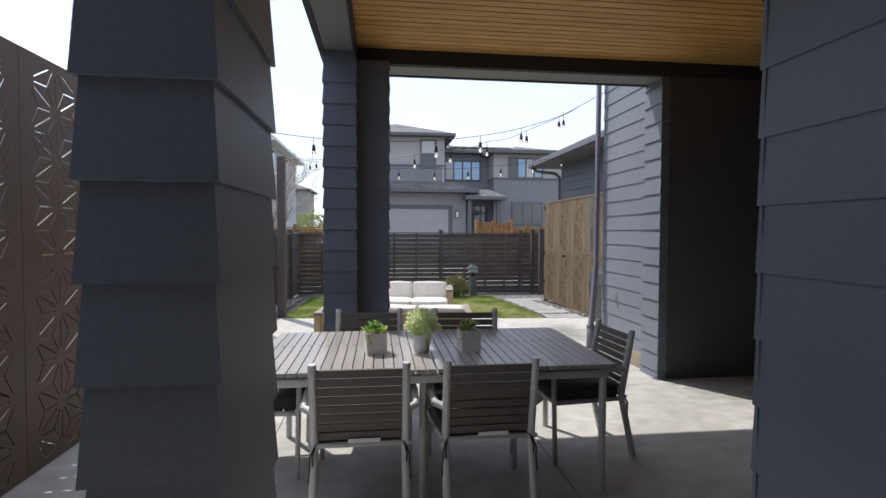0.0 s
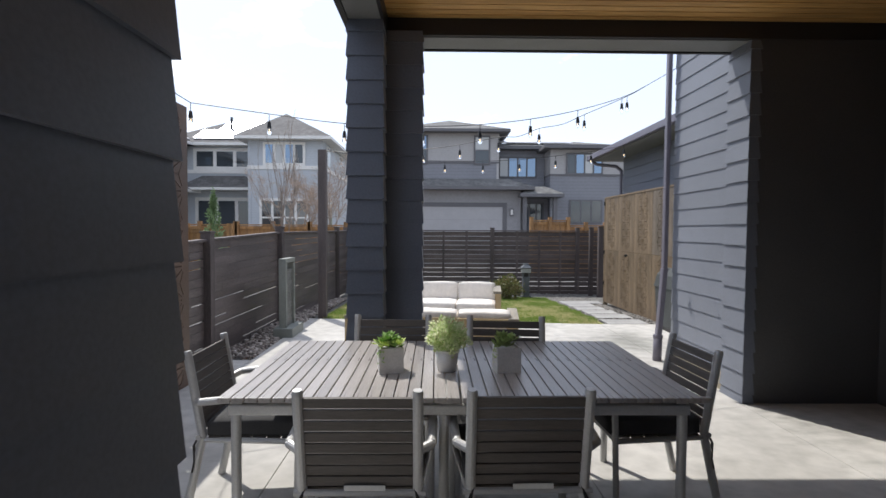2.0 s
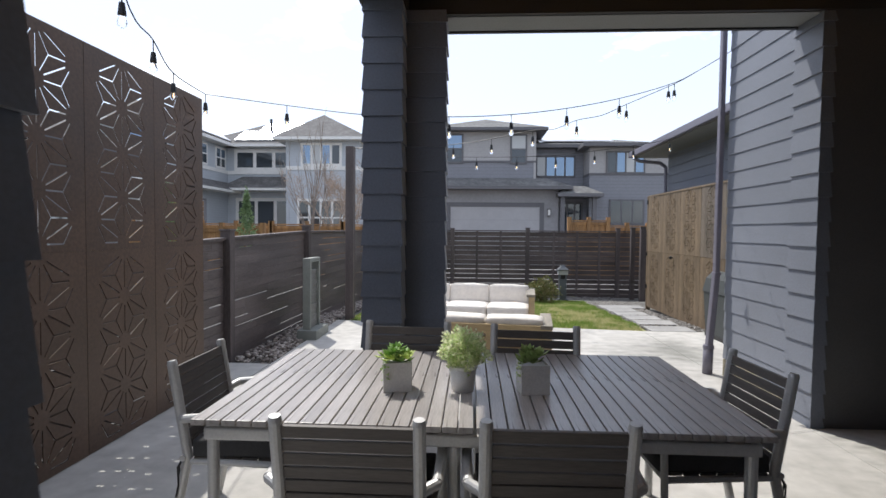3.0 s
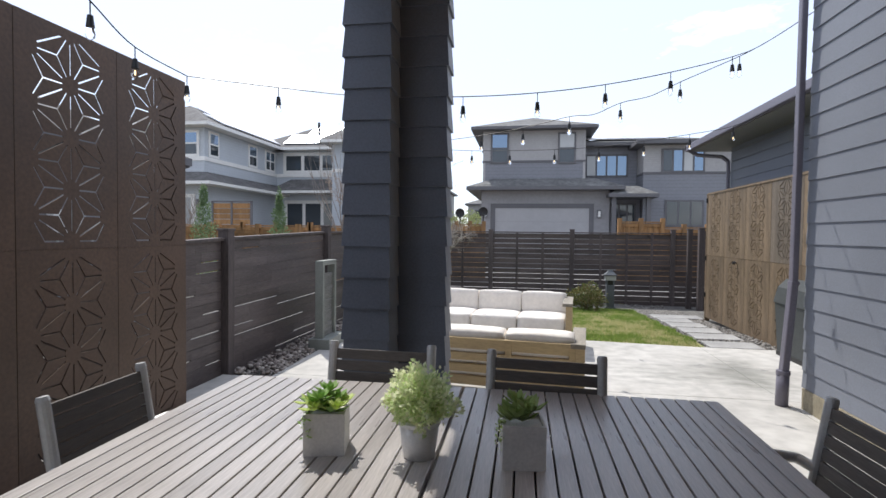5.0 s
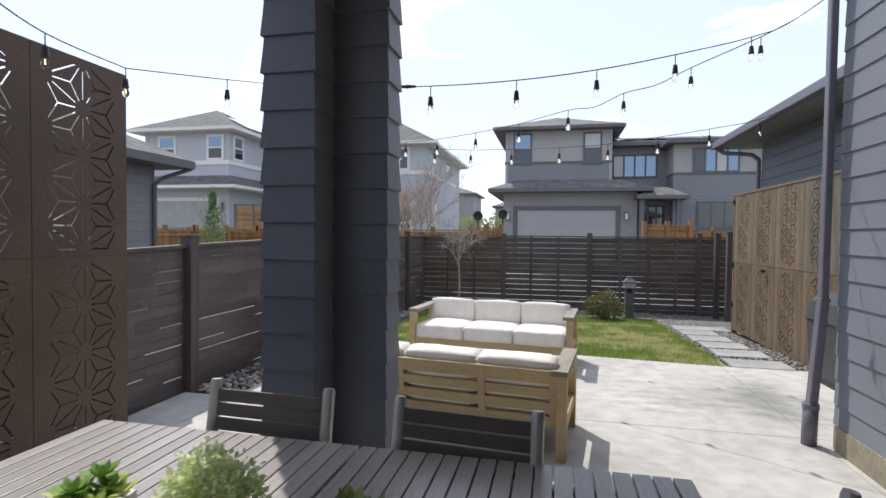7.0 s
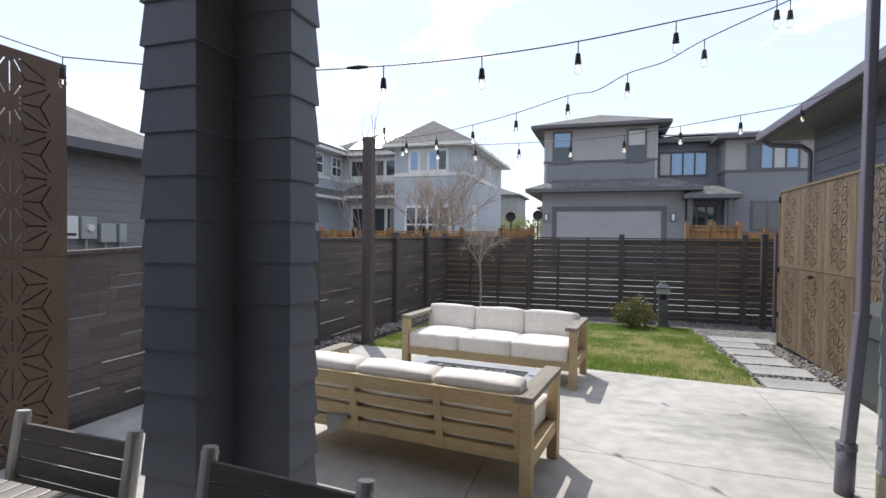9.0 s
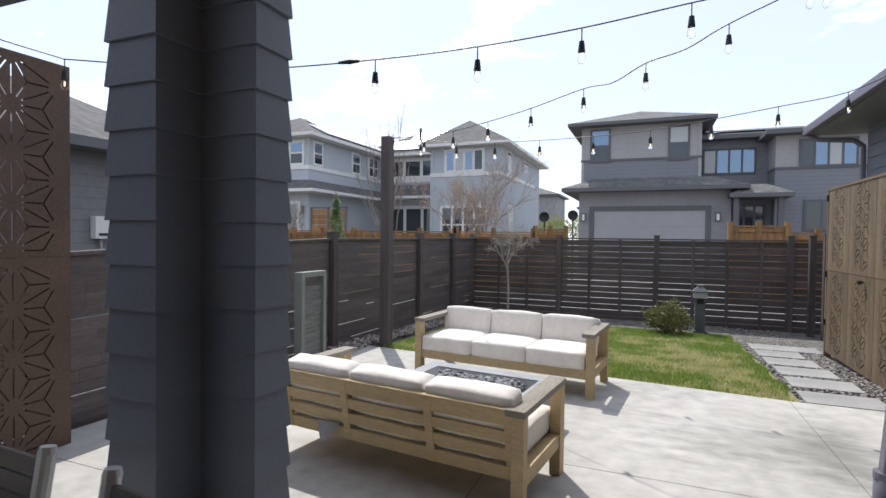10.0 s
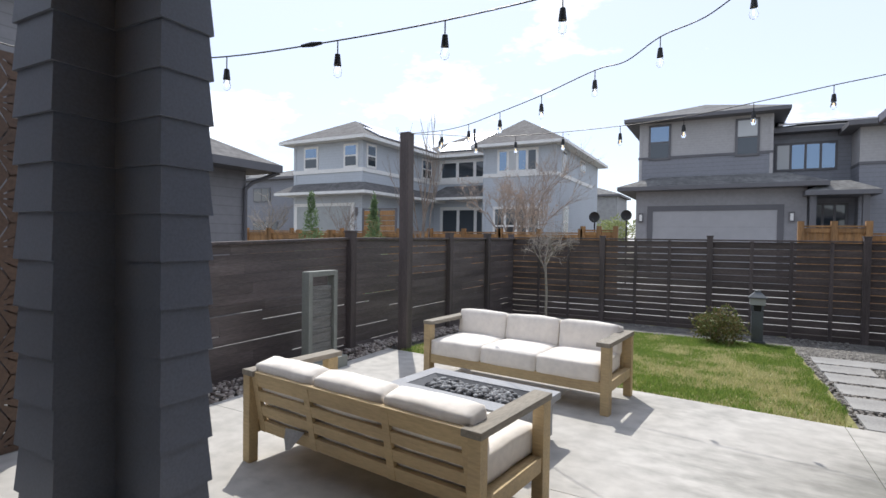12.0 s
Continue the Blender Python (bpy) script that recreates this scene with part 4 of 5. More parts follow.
def rosette(bm, c, r, n, rng, tilt=0.6):
    """A succulent head of thick pointed leaves that grow from one heart."""
    heart = bm.verts.new(c)
    for i in range(n):
        a = i * 2.4 + rng.uniform(-0.2, 0.2)
        k = (i + 1) / n
        L = r * (0.45 + 0.75 * k)
        el = 1.35 - tilt * 1.5 * k
        d = Vector((math.cos(a) * math.cos(el), math.sin(a) * math.cos(el), math.sin(el)))
        s = Vector((-math.sin(a), math.cos(a), 0))
        u = d.cross(s)
        p0, p1, p2 = c, c + d * L * 0.6 + u * L * 0.05, c + d * L
        w = L * 0.24
        v = [heart] + [bm.verts.new(q) for q in (p1 + s * w, p2 + u * L * 0.1, p1 - s * w, p1 - u * L * 0.12)]
        for f in ((0, 1, 4), (1, 2, 4), (2, 3, 4), (3, 0, 4), (0, 3, 2, 1)):
            bm.faces.new([v[j] for j in f])


def leaf_cloud(count, centre, size, leaf, seed, shape=None, squash=1.0):
    rng = random.Random(seed)
    verts, faces = [], []
    for _ in range(count):
        while True:
            p = Vector((rng.uniform(-1, 1), rng.uniform(-1, 1), rng.uniform(-1, 1)))
            if p.length <= 1 and (p.length > 0.45 or rng.random() < 0.3):
                break
        lump = 1 + 0.5 * noise.noise(p * 2.3 + Vector((seed, 0, 0)))
        q = Vector(centre) + Vector((p.x * size[0], p.y * size[1], p.z * size[2])) * lump
        a, el = rng.uniform(0, 6.28), rng.uniform(-0.6, 1.3)
        d = (Vector((math.cos(a) * math.cos(el), math.sin(a) * math.cos(el), math.sin(el))) + p * 0.8).normalized()
        s = d.cross(Vector((rng.uniform(-1, 1), rng.uniform(-1, 1), rng.uniform(-1, 1)))).normalized()
        L = leaf * rng.uniform(0.6, 1.3)
        k = len(verts)
        verts += [tuple(q), tuple(q + d * L * 0.5 + s * L * 0.3), tuple(q + d * L), tuple(q + d * L * 0.5 - s * L * 0.3)]
        faces.append((k, k + 1, k + 2, k + 3))
    bm = bmesh.new()
    bv = [bm.verts.new(v) for v in verts]
    for f in faces:
        bm.faces.new([bv[i] for i in f])
    return bm


rng = random.Random(21)
pl = square_pot(1.07, 5.035, 0.118, 0.122, 12, "succulent_pot", "square stone-coloured pot of bright green succulents")
for i in range(7):
    a = i * 0.9
    bm = bmesh.new()
    rosette(bm, Vector((1.07 + 0.035 * math.cos(a) * (i > 0), 5.035 + 0.035 * math.sin(a) * (i > 0), TZ + 0.118 + 0.02 * (i % 3))), rng.uniform(0.042, 0.058), 15, rng, 0.75)
    part("rosette", bm, M_LEAF_SUCC, pl)
for i in range(5):
    a = i * 1.3 + 0.5
    bm = bmesh.new()
    rosette(bm, Vector((1.07 + 0.05 * math.cos(a), 5.03 + 0.05 * math.sin(a), TZ + 0.132)), 0.046, 13, rng, 0.8)
    part("rosette", bm, M_LEAF_YEL, pl, "yellow-green rosette")
part("trailing_stem", leaf_cloud(60, (1.03, 4.97, TZ + 0.085), (0.013, 0.011, 0.045), 0.013, 31), M_LEAF_SUCC, pl)

pm = thing("leafy_pot", (1.35, 5.035, TZ), "round white pot with a bushy variegated plant", "plant pot", "plants on the table")
bm = bmesh.new()
tube(bm, (1.35, 5.035, TZ), (1.35, 5.035, TZ + 0.105), 0.046, 0.060, 28)
part("pot", bm, M_POTW, pm, "round white tapered pot", smooth=True)
part("rim", tube(bmesh.new(), (1.35, 5.035, TZ + 0.096), (1.35, 5.035, TZ + 0.107), 0.062, 0.0625, 28), M_POTW, pm)
part("foliage", leaf_cloud(3300, (1.35, 5.035, TZ + 0.165), (0.092, 0.092, 0.083), 0.0165, 5), M_LEAF_VAR, pm)

pr = square_pot(1.645, 5.045, 0.118, 0.122, 6, "dark_succulent_pot", "square stone-coloured pot of dark green succulents")
for i in range(6):
    a = i * 1.05
    bm = bmesh.new()
    rosette(bm, Vector((1.645 + 0.035 * math.cos(a) * (i > 0), 5.045 + 0.035 * math.sin(a) * (i > 0), TZ + 0.115 + 0.018 * (i % 3))), rng.uniform(0.045, 0.065), 15, rng, 0.6)
    part("rosette", bm, M_LEAF_DK, pr)
part("trailing_stem", leaf_cloud(70, (1.585, 4.995, TZ + 0.09), (0.014, 0.012, 0.05), 0.013, 33), M_LEAF_DK, pr)


# ---- sofas and fire table ----
def build_sofa():
    """A three-seat sofa, 2.0 m wide, faces -y; origin on the floor below its middle."""
    s = thing("outdoor_sofa", (0, 0, 0), "weathered teak outdoor sofa with cream cushions", "sofa", "lounge sofas")
    W, D, AH = 0.92, 0.365, 0.565
    lw = 0.055
    for sx in (-1, 1):
        x0, x1 = sorted((sx * W, sx * (W - 0.07)))
        a0, a1 = sorted((sx * (W + 0.006), sx * (W - 0.108)))
        part("front_leg", boxm(x0, x1, -D, -D + 0.09, 0, AH - 0.035, bev=0.004), M_TEAK, s)
        part("rear_leg", boxm(x0, x1, D - 0.065, D, 0, AH - 0.035, bev=0.004), M_TEAK, s)
        part("armrest", boxm(a0, a1, -D - 0.006, D + 0.004, AH - 0.035, AH, bev=0.005), M_TEAK_TOP, s, "broad greyed teak armrest")
        part("side_rail", boxm(x0 + 0.008, x1 - 0.008, -D + 0.09, D - 0.065, 0.17, 0.25, bev=0.004), M_TEAK, s)
    part("front_rail", boxm(-W + 0.062, W - 0.062, -D + 0.02, -D + 0.055, 0.165, 0.255, bev=0.004), M_TEAK, s)
    part("seat_deck", boxm(-W + 0.062, W - 0.062, -D + 0.055, D - 0.11, 0.215, 0.24), M_TEAK, s)
    lean = Matrix.Translation((0, D - 0.10, 0.18)) @ Matrix.Rotation(radians(-11), 4, "X")
    for z0, z1 in [(0.0, 0.075), (0.108, 0.172), (0.205, 0.268), (0.298, 0.388)]:
        part("back_slat", boxm(-W + 0.064, W - 0.064, -0.012, 0.016, z0, z1, bev=0.004, m=lean), M_TEAK, s)
    for x in (-W + 0.095, -0.315, 0.315, W - 0.095):
        part("back_stile", boxm(x - 0.027, x + 0.027, -0.008, 0.019, 0.0, 0.372, bev=0.003, m=lean), M_TEAK, s)
    cw = (2 * W - 0.15) / 3
    for i in range(3):
        x0 = -W + 0.075 + i * cw
        part("seat_cushion", cushion(bmesh.new(), x0 + 0.003, x0 + cw - 0.003, -D + 0.005, D - 0.1, 0.242, 0.395, 0.012), M_CUSHION_W, s, "thick cream seat cushion", smooth=True)
        m = Matrix.Translation((0, D - 0.152, 0.36)) @ Matrix.Rotation(radians(-10), 4, "X")
        part("back_cushion", cushion(bmesh.new(), x0 + 0.004, x0 + cw - 0.004, -0.08, 0.08, 0.0, 0.262, 0.012, m=m), M_CUSHION_W, s, "plump cream back cushion", smooth=True)
    return s


sofa = build_sofa()
sofa.matrix_world = pose(1.335, 10.13, 0, 0, 0, -6) @ Matrix.Diagonal((1.0, 1, 1.04, 1))
near_sofa = copy_thing(sofa, pose(1.285, 7.92, 0, 0, 0, 173) @ Matrix.Diagonal((0.94, 1, 0.985, 1)))
tagged(near_sofa, "weathered teak outdoor sofa with cream cushions, slatted back")
bm = bmesh.new()
v = [bm.verts.new(p) for p in ((0.75, 7.66, 0.28), (0.92, 7.64, 0.29), (0.83, 7.62, 0.18), (0.80, 7.61, 0.17), (0.77, 7.63, 0.23))]
bm.faces.new((v[0], v[1], v[2])), bm.faces.new((v[0], v[2], v[3])), bm.faces.new((v[0], v[3], v[4]))
bmesh.ops.solidify(bm, geom=bm.faces[:], thickness=0.004)
solo("dust_cover", bm, M_FABRIC_TAG, (0.83, 7.64, 0.28), "loose grey fabric corner hanging below the sofa", "fabric")

fire = thing("fire_table", (1.35, 8.82, 0), "low grey cast-stone fire table with pebble burner", "fire table")
FX0, FX1, FY0, FY1, FZ = 0.86, 1.97, 8.46, 9.10, 0.335
bm = bmesh.new()
bx0, bx1, by0, by1 = FX0 + 0.11, FX1 - 0.11, FY0 + 0.15, FY1 - 0.13
for a in ((FX0, FX1, FY0, by0), (FX0, FX1, by1, FY1), (FX0, bx0, by0, by1), (bx1, FX1, by0, by1)):
    box(bm, a[0], a[1], a[2], a[3], FZ - 0.05, FZ)
part("top", bm, M_FIRE, fire)
part("base", boxm(FX0 + 0.04, FX1 - 0.04, FY0 + 0.04, FY1 - 0.04, 0.03, FZ - 0.05, bev=0.006), M_FIRE, fire)
part("plinth", boxm(FX0 + 0.09, FX1 - 0.09, FY0 + 0.09, FY1 - 0.09, 0.0, 0.03), M_TRIM, fire)
bm = bmesh.new()
top4 = [(bx0, by0, FZ - 0.004), (bx1, by0, FZ - 0.004), (bx1, by1, FZ - 0.004), (bx0, by1, FZ - 0.004)]
px0, px1, py0, py1 = bx0 + 0.09, bx1 - 0.06, by0 + 0.06, by1 - 0.05
low4 = [(px0, py0, FZ - 0.05), (px1, py0, FZ - 0.05), (px1, py1, FZ - 0.05), (px0, py1, FZ - 0.05)]
for i in range(4):
    quad(bm, top4[i], top4[(i + 1) % 4], low4[(i + 1) % 4], low4[i])
part("sloped_rim", bm, M_FIRE_RIM, fire, "dark sloped rim round the burner")
part("burner_pan", boxm(px0, px1, py0, py1, FZ - 0.062, FZ - 0.049), M_FIRE_IN, fire, "black burner pan")
fp = pebbles("burner_stones", 430, lambda r: (r.uniform(px0 + 0.02, px1 - 0.02), r.uniform(py0 + 0.02, py1 - 0.02), FZ - 0.036 + r.uniform(0, 0.034)), 0.013, 0.024, M_FPEB, "rounded grey stones filling the fire table burner", 15)

# the fire table stands a little askew, in line with the sofas
skew = pose(1.415, 8.78, 0, 0, 0, -6.5) @ pose(-1.415, -8.78, 0)
fire.matrix_world = skew @ Matrix.Translation((1.35, 8.82, 0))
fp.matrix_world = skew

# ---- garden things ----
def limb(geo, p, q, r0, r1, seg):
    """An open tapered tube, added to lists of points and faces."""
    d = (q - p).normalized()
    a = d.orthogonal().normalized()
    c = d.cross(a)
    k = len(geo[0])
    for o, r in ((p, r0), (q, r1)):
        for i in range(seg):
            t = 6.2832 * i / seg
            geo[0].append(tuple(o + a * (r * math.cos(t)) + c * (r * math.sin(t))))
    for i in range(seg):
        j = (i + 1) % seg
        geo[1].append((k + i, k + j, k + seg + j, k + seg + i))


def branch(geo, p, d, L, r, depth, rng, spread, up):
    n = 3
    pts = [p]
    for i in range(n):
        d = (d + Vector((rng.uniform(-1, 1), rng.uniform(-1, 1), rng.uniform(-0.3, 1) * up)) * 0.16).normalized()
        pts.append(pts[-1] + d * L / n)
    for i in range(n):
        k0, k1 = 1 - 0.45 * i / n, 1 - 0.45 * (i + 1) / n
        limb(geo, pts[i], pts[i + 1], r * k0, r * k1, 5 if r > 0.01 else 3)
    if depth == 0:
        return
    for _ in range(rng.choice((3, 4)) if depth > 1 else 3):
        t = rng.uniform(0.35, 1.0)
        q = pts[min(n - 1, int(t * n))].lerp(pts[min(n, int(t * n) + 1)], (t * n) % 1)
        side = d.cross(Vector((rng.uniform(-1, 1), rng.uniform(-1, 1), rng.uniform(-1, 1)))).normalized()
        nd = (d * (1 - spread) + side * spread + Vector((0, 0, up * 0.25))).normalized()
        branch(geo, q, nd, L * rng.uniform(0.5, 0.75), r * 0.55, depth - 1, rng, spread, up)


def bare_tree(name, at, height, trunk, r, depth, spread, up, seed, label, buds=0, mat=None):
    rng = random.Random(seed)
    t = thing(name, at, label, "tree")
    p = Vector(at)
    bm = bmesh.new()
    top = p + Vector((rng.uniform(-0.03, 0.03) * height, rng.uniform(-0.03, 0.03) * height, trunk))
    mid = p.lerp(top, 0.5) + Vector((0.01 * height, 0, 0))
    tube(bm, p, mid, r, r * 0.85, 8)
    tube(bm, mid, top, r * 0.85, r * 0.7, 8)
    part("trunk", bm, mat or M_BARK, t)
    geo = ([], [])
    for i in range(5):
        a = i * 1.257 + rng.uniform(-0.4, 0.4)
        d = Vector((math.cos(a) * spread, math.sin(a) * spread, 1 - spread * 0.5)).normalized()
        branch(geo, mid.lerp(top, rng.uniform(0.5, 1)), d, (height - trunk) * rng.uniform(0.4, 0.55), r * 0.5, depth, rng, spread, up)
    branch(geo, top, Vector((0, 0, 1)), (height - trunk) * 0.55, r * 0.6, depth, rng, spread, up)
    tips = [Vector(v) for v in geo[0]]
    me = bpy.data.meshes.new("twigs")
    me.from_pydata(geo[0], [], geo[1])
    bm = bmesh.new()
    bm.from_mesh(me)
    bpy.data.meshes.remove(me)
    part("crown", bm, M_TWIG if mat is None else mat, t, "bare twigs")
    if buds:
        rng2 = random.Random(seed + 1)
        b2 = bmesh.new()
        for _ in range(buds):
            q = rng2.choice(tips) + Vector((rng2.uniform(-1, 1), rng2.uniform(-1, 1), rng2.uniform(-1, 1))) * 0.06
            s = 0.034 * rng2.uniform(0.5, 1.2)
            e1 = Vector((rng2.uniform(-1, 1), rng2.uniform(-1, 1), rng2.uniform(-1, 1))).normalized() * s
            e2 = e1.cross(Vector((rng2.uniform(-1, 1), rng2.uniform(-1, 1), rng2.uniform(-1, 1)))).normalized() * s * 0.5
            quad(b2, q - e1, q + e2, q + e1, q - e2)
        part("leaves", b2, M_LEAF_BUD, t, "sparse russet buds")
    return t


bare_tree("sapling", (0.0, 15.1, -0.19), 2.2, 1.2, 0.028, 4, 0.66, 0.5, 41, "young bare tree with a pale thin trunk", mat=M_BARK)
bare_tree("bare_tree", (-2.0, 13.9, -0.2), 4.3, 1.3, 0.03, 2, 0.22, 1.2, 43, "slender upright bare tree behind the fence")
bare_tree("budding_tree", (-4.35, 24.5, -0.2), 4.9, 1.2, 0.07, 4, 0.5, 0.7, 44, "bare tree with russet spring buds beyond the fence", buds=2600)
bare_tree("budding_tree", (-2.9, 23.0, -0.2), 4.7, 1.3, 0.05, 4, 0.42, 0.9, 47, "thin bare tree beyond the fence", buds=400)
bare_tree("bare_tree", (-15.0, 27.5, -0.2), 3.9, 1.1, 0.05, 3, 0.45, 0.9, 49, "bare garden tree beside the pale blue house")

bare_tree("bare_tree", (-21.0, 27.6, -0.2), 4.5, 1.5, 0.09, 3, 0.5, 0.6, 52, "pale bare tree beside the neighbouring drive", mat=M_BARK)

for i, (x, y, h, r) in enumerate([(-6.2, 15.3, 2.3, 0.52), (-4.1, 15.1, 2.15, 0.42)]):
    ev = thing("evergreen_shrub", (x, y, -0.1), "columnar green evergreen shrub behind the fence", "shrub", "evergreen shrubs")
    part("trunk", tube(bmesh.new(), (x, y, -0.1), (x, y, h * 0.5), 0.02, 0.012), M_BARK, ev)
    bm = bmesh.new()
    for k in range(6):
        zz = 0.25 + (h - 0.3) * k / 5
        tmp = leaf_cloud(620, (x, y, zz), (r * (1.1 - 0.19 * k), r * (1.1 - 0.19 * k), 0.27), 0.052, 60 + 7 * i + k)
        me = bpy.data.meshes.new("tmp")
        tmp.to_mesh(me)
        tmp.free()
        bm.from_mesh(me)
        bpy.data.meshes.remove(me)
    part("foliage", bm, M_LEAF_EVER, ev)

bush = thing("garden_bush", (2.94, 14.45, -0.16), "low rounded olive-green bush on the lawn edge", "bush")
bm = bmesh.new()
rb = random.Random(8)
for i in range(16):
    a = rb.uniform(0, 6.28)
    tube(bm, (2.94, 14.45, -0.16), (2.94 + 0.3 * math.cos(a) * rb.random(), 14.45 + 0.25 * math.sin(a), 0.12 + 0.15 * rb.random()), 0.006, 0.003, 4)
part("stems", bm, M_TWIG, bush)
part("foliage", leaf_cloud(2600, (2.94, 14.45, 0.11), (0.36, 0.32, 0.26), 0.045, 71), M_LEAF_BUSH, bush)

lan = thing("garden_lantern", (3.47, 14.85, -0.16), "grey-green garden lantern post with a pitched cap", "lantern")
LX, LYY, LZ = 3.47, 14.85, -0.16
part("foot", boxm(LX - 0.11, LX + 0.11, LYY - 0.11, LYY + 0.11, LZ, LZ + 0.04, bev=0.006), M_LANTERN, lan)
part("post", boxm(LX - 0.08, LX + 0.08, LYY - 0.08, LYY + 0.08, LZ + 0.04, LZ + 0.50, bev=0.006), M_LANTERN, lan)
for dx in (-0.07, 0.07):
    for dy in (-0.07, 0.07):
        part("corner_bar", boxm(LX + dx - 0.014, LX + dx + 0.014, LYY + dy - 0.014, LYY + dy + 0.014, LZ + 0.5, LZ + 0.60), M_LANTERN, lan)
# Solid dark block paints the shade inside the lantern's openings.
part("light_box", boxm(LX - 0.05, LX + 0.05, LYY - 0.05, LYY + 0.05, LZ + 0.5, LZ + 0.60), M_FIRE_IN, lan, "solid dark box in place of the shaded openings")
part("hood", boxm(LX - 0.105, LX + 0.105, LYY - 0.105, LYY + 0.105, LZ + 0.60, LZ + 0.70, bev=0.006), M_METER, lan, "pale grey hood band")
bm = bmesh.new()
q = [(LX - 0.125, LYY - 0.125), (LX + 0.125, LYY - 0.125), (LX + 0.125, LYY + 0.125), (LX - 0.125, LYY + 0.125)]
prism(bm, q, LZ + 0.70, LZ + 0.72)
prism(bm, q, LZ + 0.72, LZ + 0.80, -0.01, -0.085)
part("cap", bm, M_LANTERN, lan, "pitched square cap")
part("finial", boxm(LX - 0.045, LX + 0.045, LYY - 0.045, LYY + 0.045, LZ + 0.80, LZ + 0.82, bev=0.006), M_LANTERN, lan)

sc = thing("garden_fountain", (-0.75, 9.6, 0), "tall sage-grey framed fountain with a rippled slate panel", "fountain")
for ya, yb in ((9.39, 9.445), (9.775, 9.83)):
    part("side_frame", boxm(-0.80, -0.70, ya, yb, 0.1, 1.045, bev=0.005), M_SCULPT, sc)
part("top_frame", boxm(-0.80, -0.70, 9.445, 9.775, 0.99, 1.045, bev=0.005), M_SCULPT, sc)
part("basin", boxm(-0.86, -0.60, 9.33, 9.89, -0.03, 0.12, bev=0.008), M_SCULPT, sc)
rs = random.Random(5)
z = 0.12
while z < 0.88:
    h = rs.uniform(0.022, 0.04)
    o = rs.uniform(-0.008, 0.008)
    part("slate", boxm(-0.765 + o, -0.735 + o, 9.445, 9.775, z, z + h - 0.002), M_RIPPLE, sc)
    z += h

binn = thing("covered_grill", (4.5, 9.75, 0), "dark grey covered grill beside the screen gate", "grill")
bm = bmesh.new()
pr2 = [(4.60, 9.4), (4.84, 9.4), (4.84, 10.2), (4.60, 10.2)]
prism(bm, pr2, 0.0, 0.62, -0.03, 0.0)
prism(bm, pr2, 0.62, 0.80, 0.012, -0.02)
prism(bm, pr2, 0.80, 0.90, -0.02, -0.08)
part("cover", bm, M_COVER, binn)
part("hem", prism(bmesh.new(), pr2, 0.0, 0.05, -0.02, -0.02), M_BLACK, binn)


# ---- string lights ----
def wire_through(points, n=6):
    """A smooth line through the hanging points of a string."""
    pts = [Vector(p) for p in points]
    out = []
    for i in range(len(pts) - 1):
        p0, p1, p2, p3 = pts[max(0, i - 1)], pts[i], pts[i + 1], pts[min(len(pts) - 1, i + 2)]
        for k in range(n):
            t = k / n
            out.append(0.5 * ((2 * p1) + (p2 - p0) * t + (2 * p0 - 5 * p1 + 4 * p2 - p3) * t * t + (3 * p1 - p0 - 3 * p2 + p3) * t ** 3))
    out.append(pts[-1])
    return out


def bulb_parts(owner, p, drop=0.074):
    p = Vector(p)
    s = part("socket", tube(tube(bmesh.new(), p, p - Vector((0, 0, drop)), 0.0035, seg=6), p - Vector((0, 0, drop)), p - Vector((0, 0, drop + 0.06)), 0.014, 0.021, 10), M_BLACK, owner)
    c = p - Vector((0, 0, drop + 0.06))
    bm = bmesh.new()
    prof = [(0.013, 0.0), (0.019, 0.018), (0.023, 0.036), (0.019, 0.053), (0.008, 0.064)]
    rings = [[bm.verts.new((c.x + r * math.cos(a * 0.628), c.y + r * math.sin(a * 0.628), c.z - z)) for a in range(10)] for r, z in prof]
    for ra, rb_ in zip(rings, rings[1:]):
        for i in range(10):
            bm.faces.new((ra[i], rb_[i], rb_[(i + 1) % 10], ra[(i + 1) % 10]))
    bm.faces.new(rings[-1])
    bu = part("bulb", bm, M_BULB, owner, "clear glass bulb", smooth=True)
    bu.visible_shadow = False
    part("filament", tube(bmesh.new(), c - Vector((0, 0, 0.012)), c - Vector((0, 0, 0.04)), 0.0035, seg=5), M_FILAMENT, s)


def light_string(points, label):
    """points: where the cord hangs; a fourth value of 0 marks a point of the cord with no bulb."""
    st = thing("string_light", points[0][:3], label, "string lights", "festoon strings")
    part("cord", path_tube(bmesh.new(), wire_through([p[:3] for p in points]), 0.0042, 5), M_BLACK, st)
    for p in points:
        if len(p) == 3:
            bulb_parts(st, p)
    return st


POST_HOOK, KNOT, WALL_HOOK = (-0.55, 10.96, 2.72, 0), (3.98, 9.1, 3.30, 0), (4.25, 8.14, 3.42, 0)
light_string([(0.57, 3.55, 3.02, 0), (-0.36, 5.37, 2.60), (-0.565, 5.94, 2.555), (-0.775, 6.5, 2.53), (-0.90, 7.18, 2.56)], "black festoon string with clear bulbs along the screen")
st = light_string([(-0.90, 7.18, 2.56, 0), (-0.28, 7.42, 2.52), (0.41, 7.51, 2.455), (1.16, 7.61, 2.455), (1.735, 7.75, 2.505), (2.28, 7.94, 2.605), (2.845, 8.19, 2.76), (3.53, 8.75, 3.05), KNOT, WALL_HOOK], "black festoon string with clear bulbs across the patio")
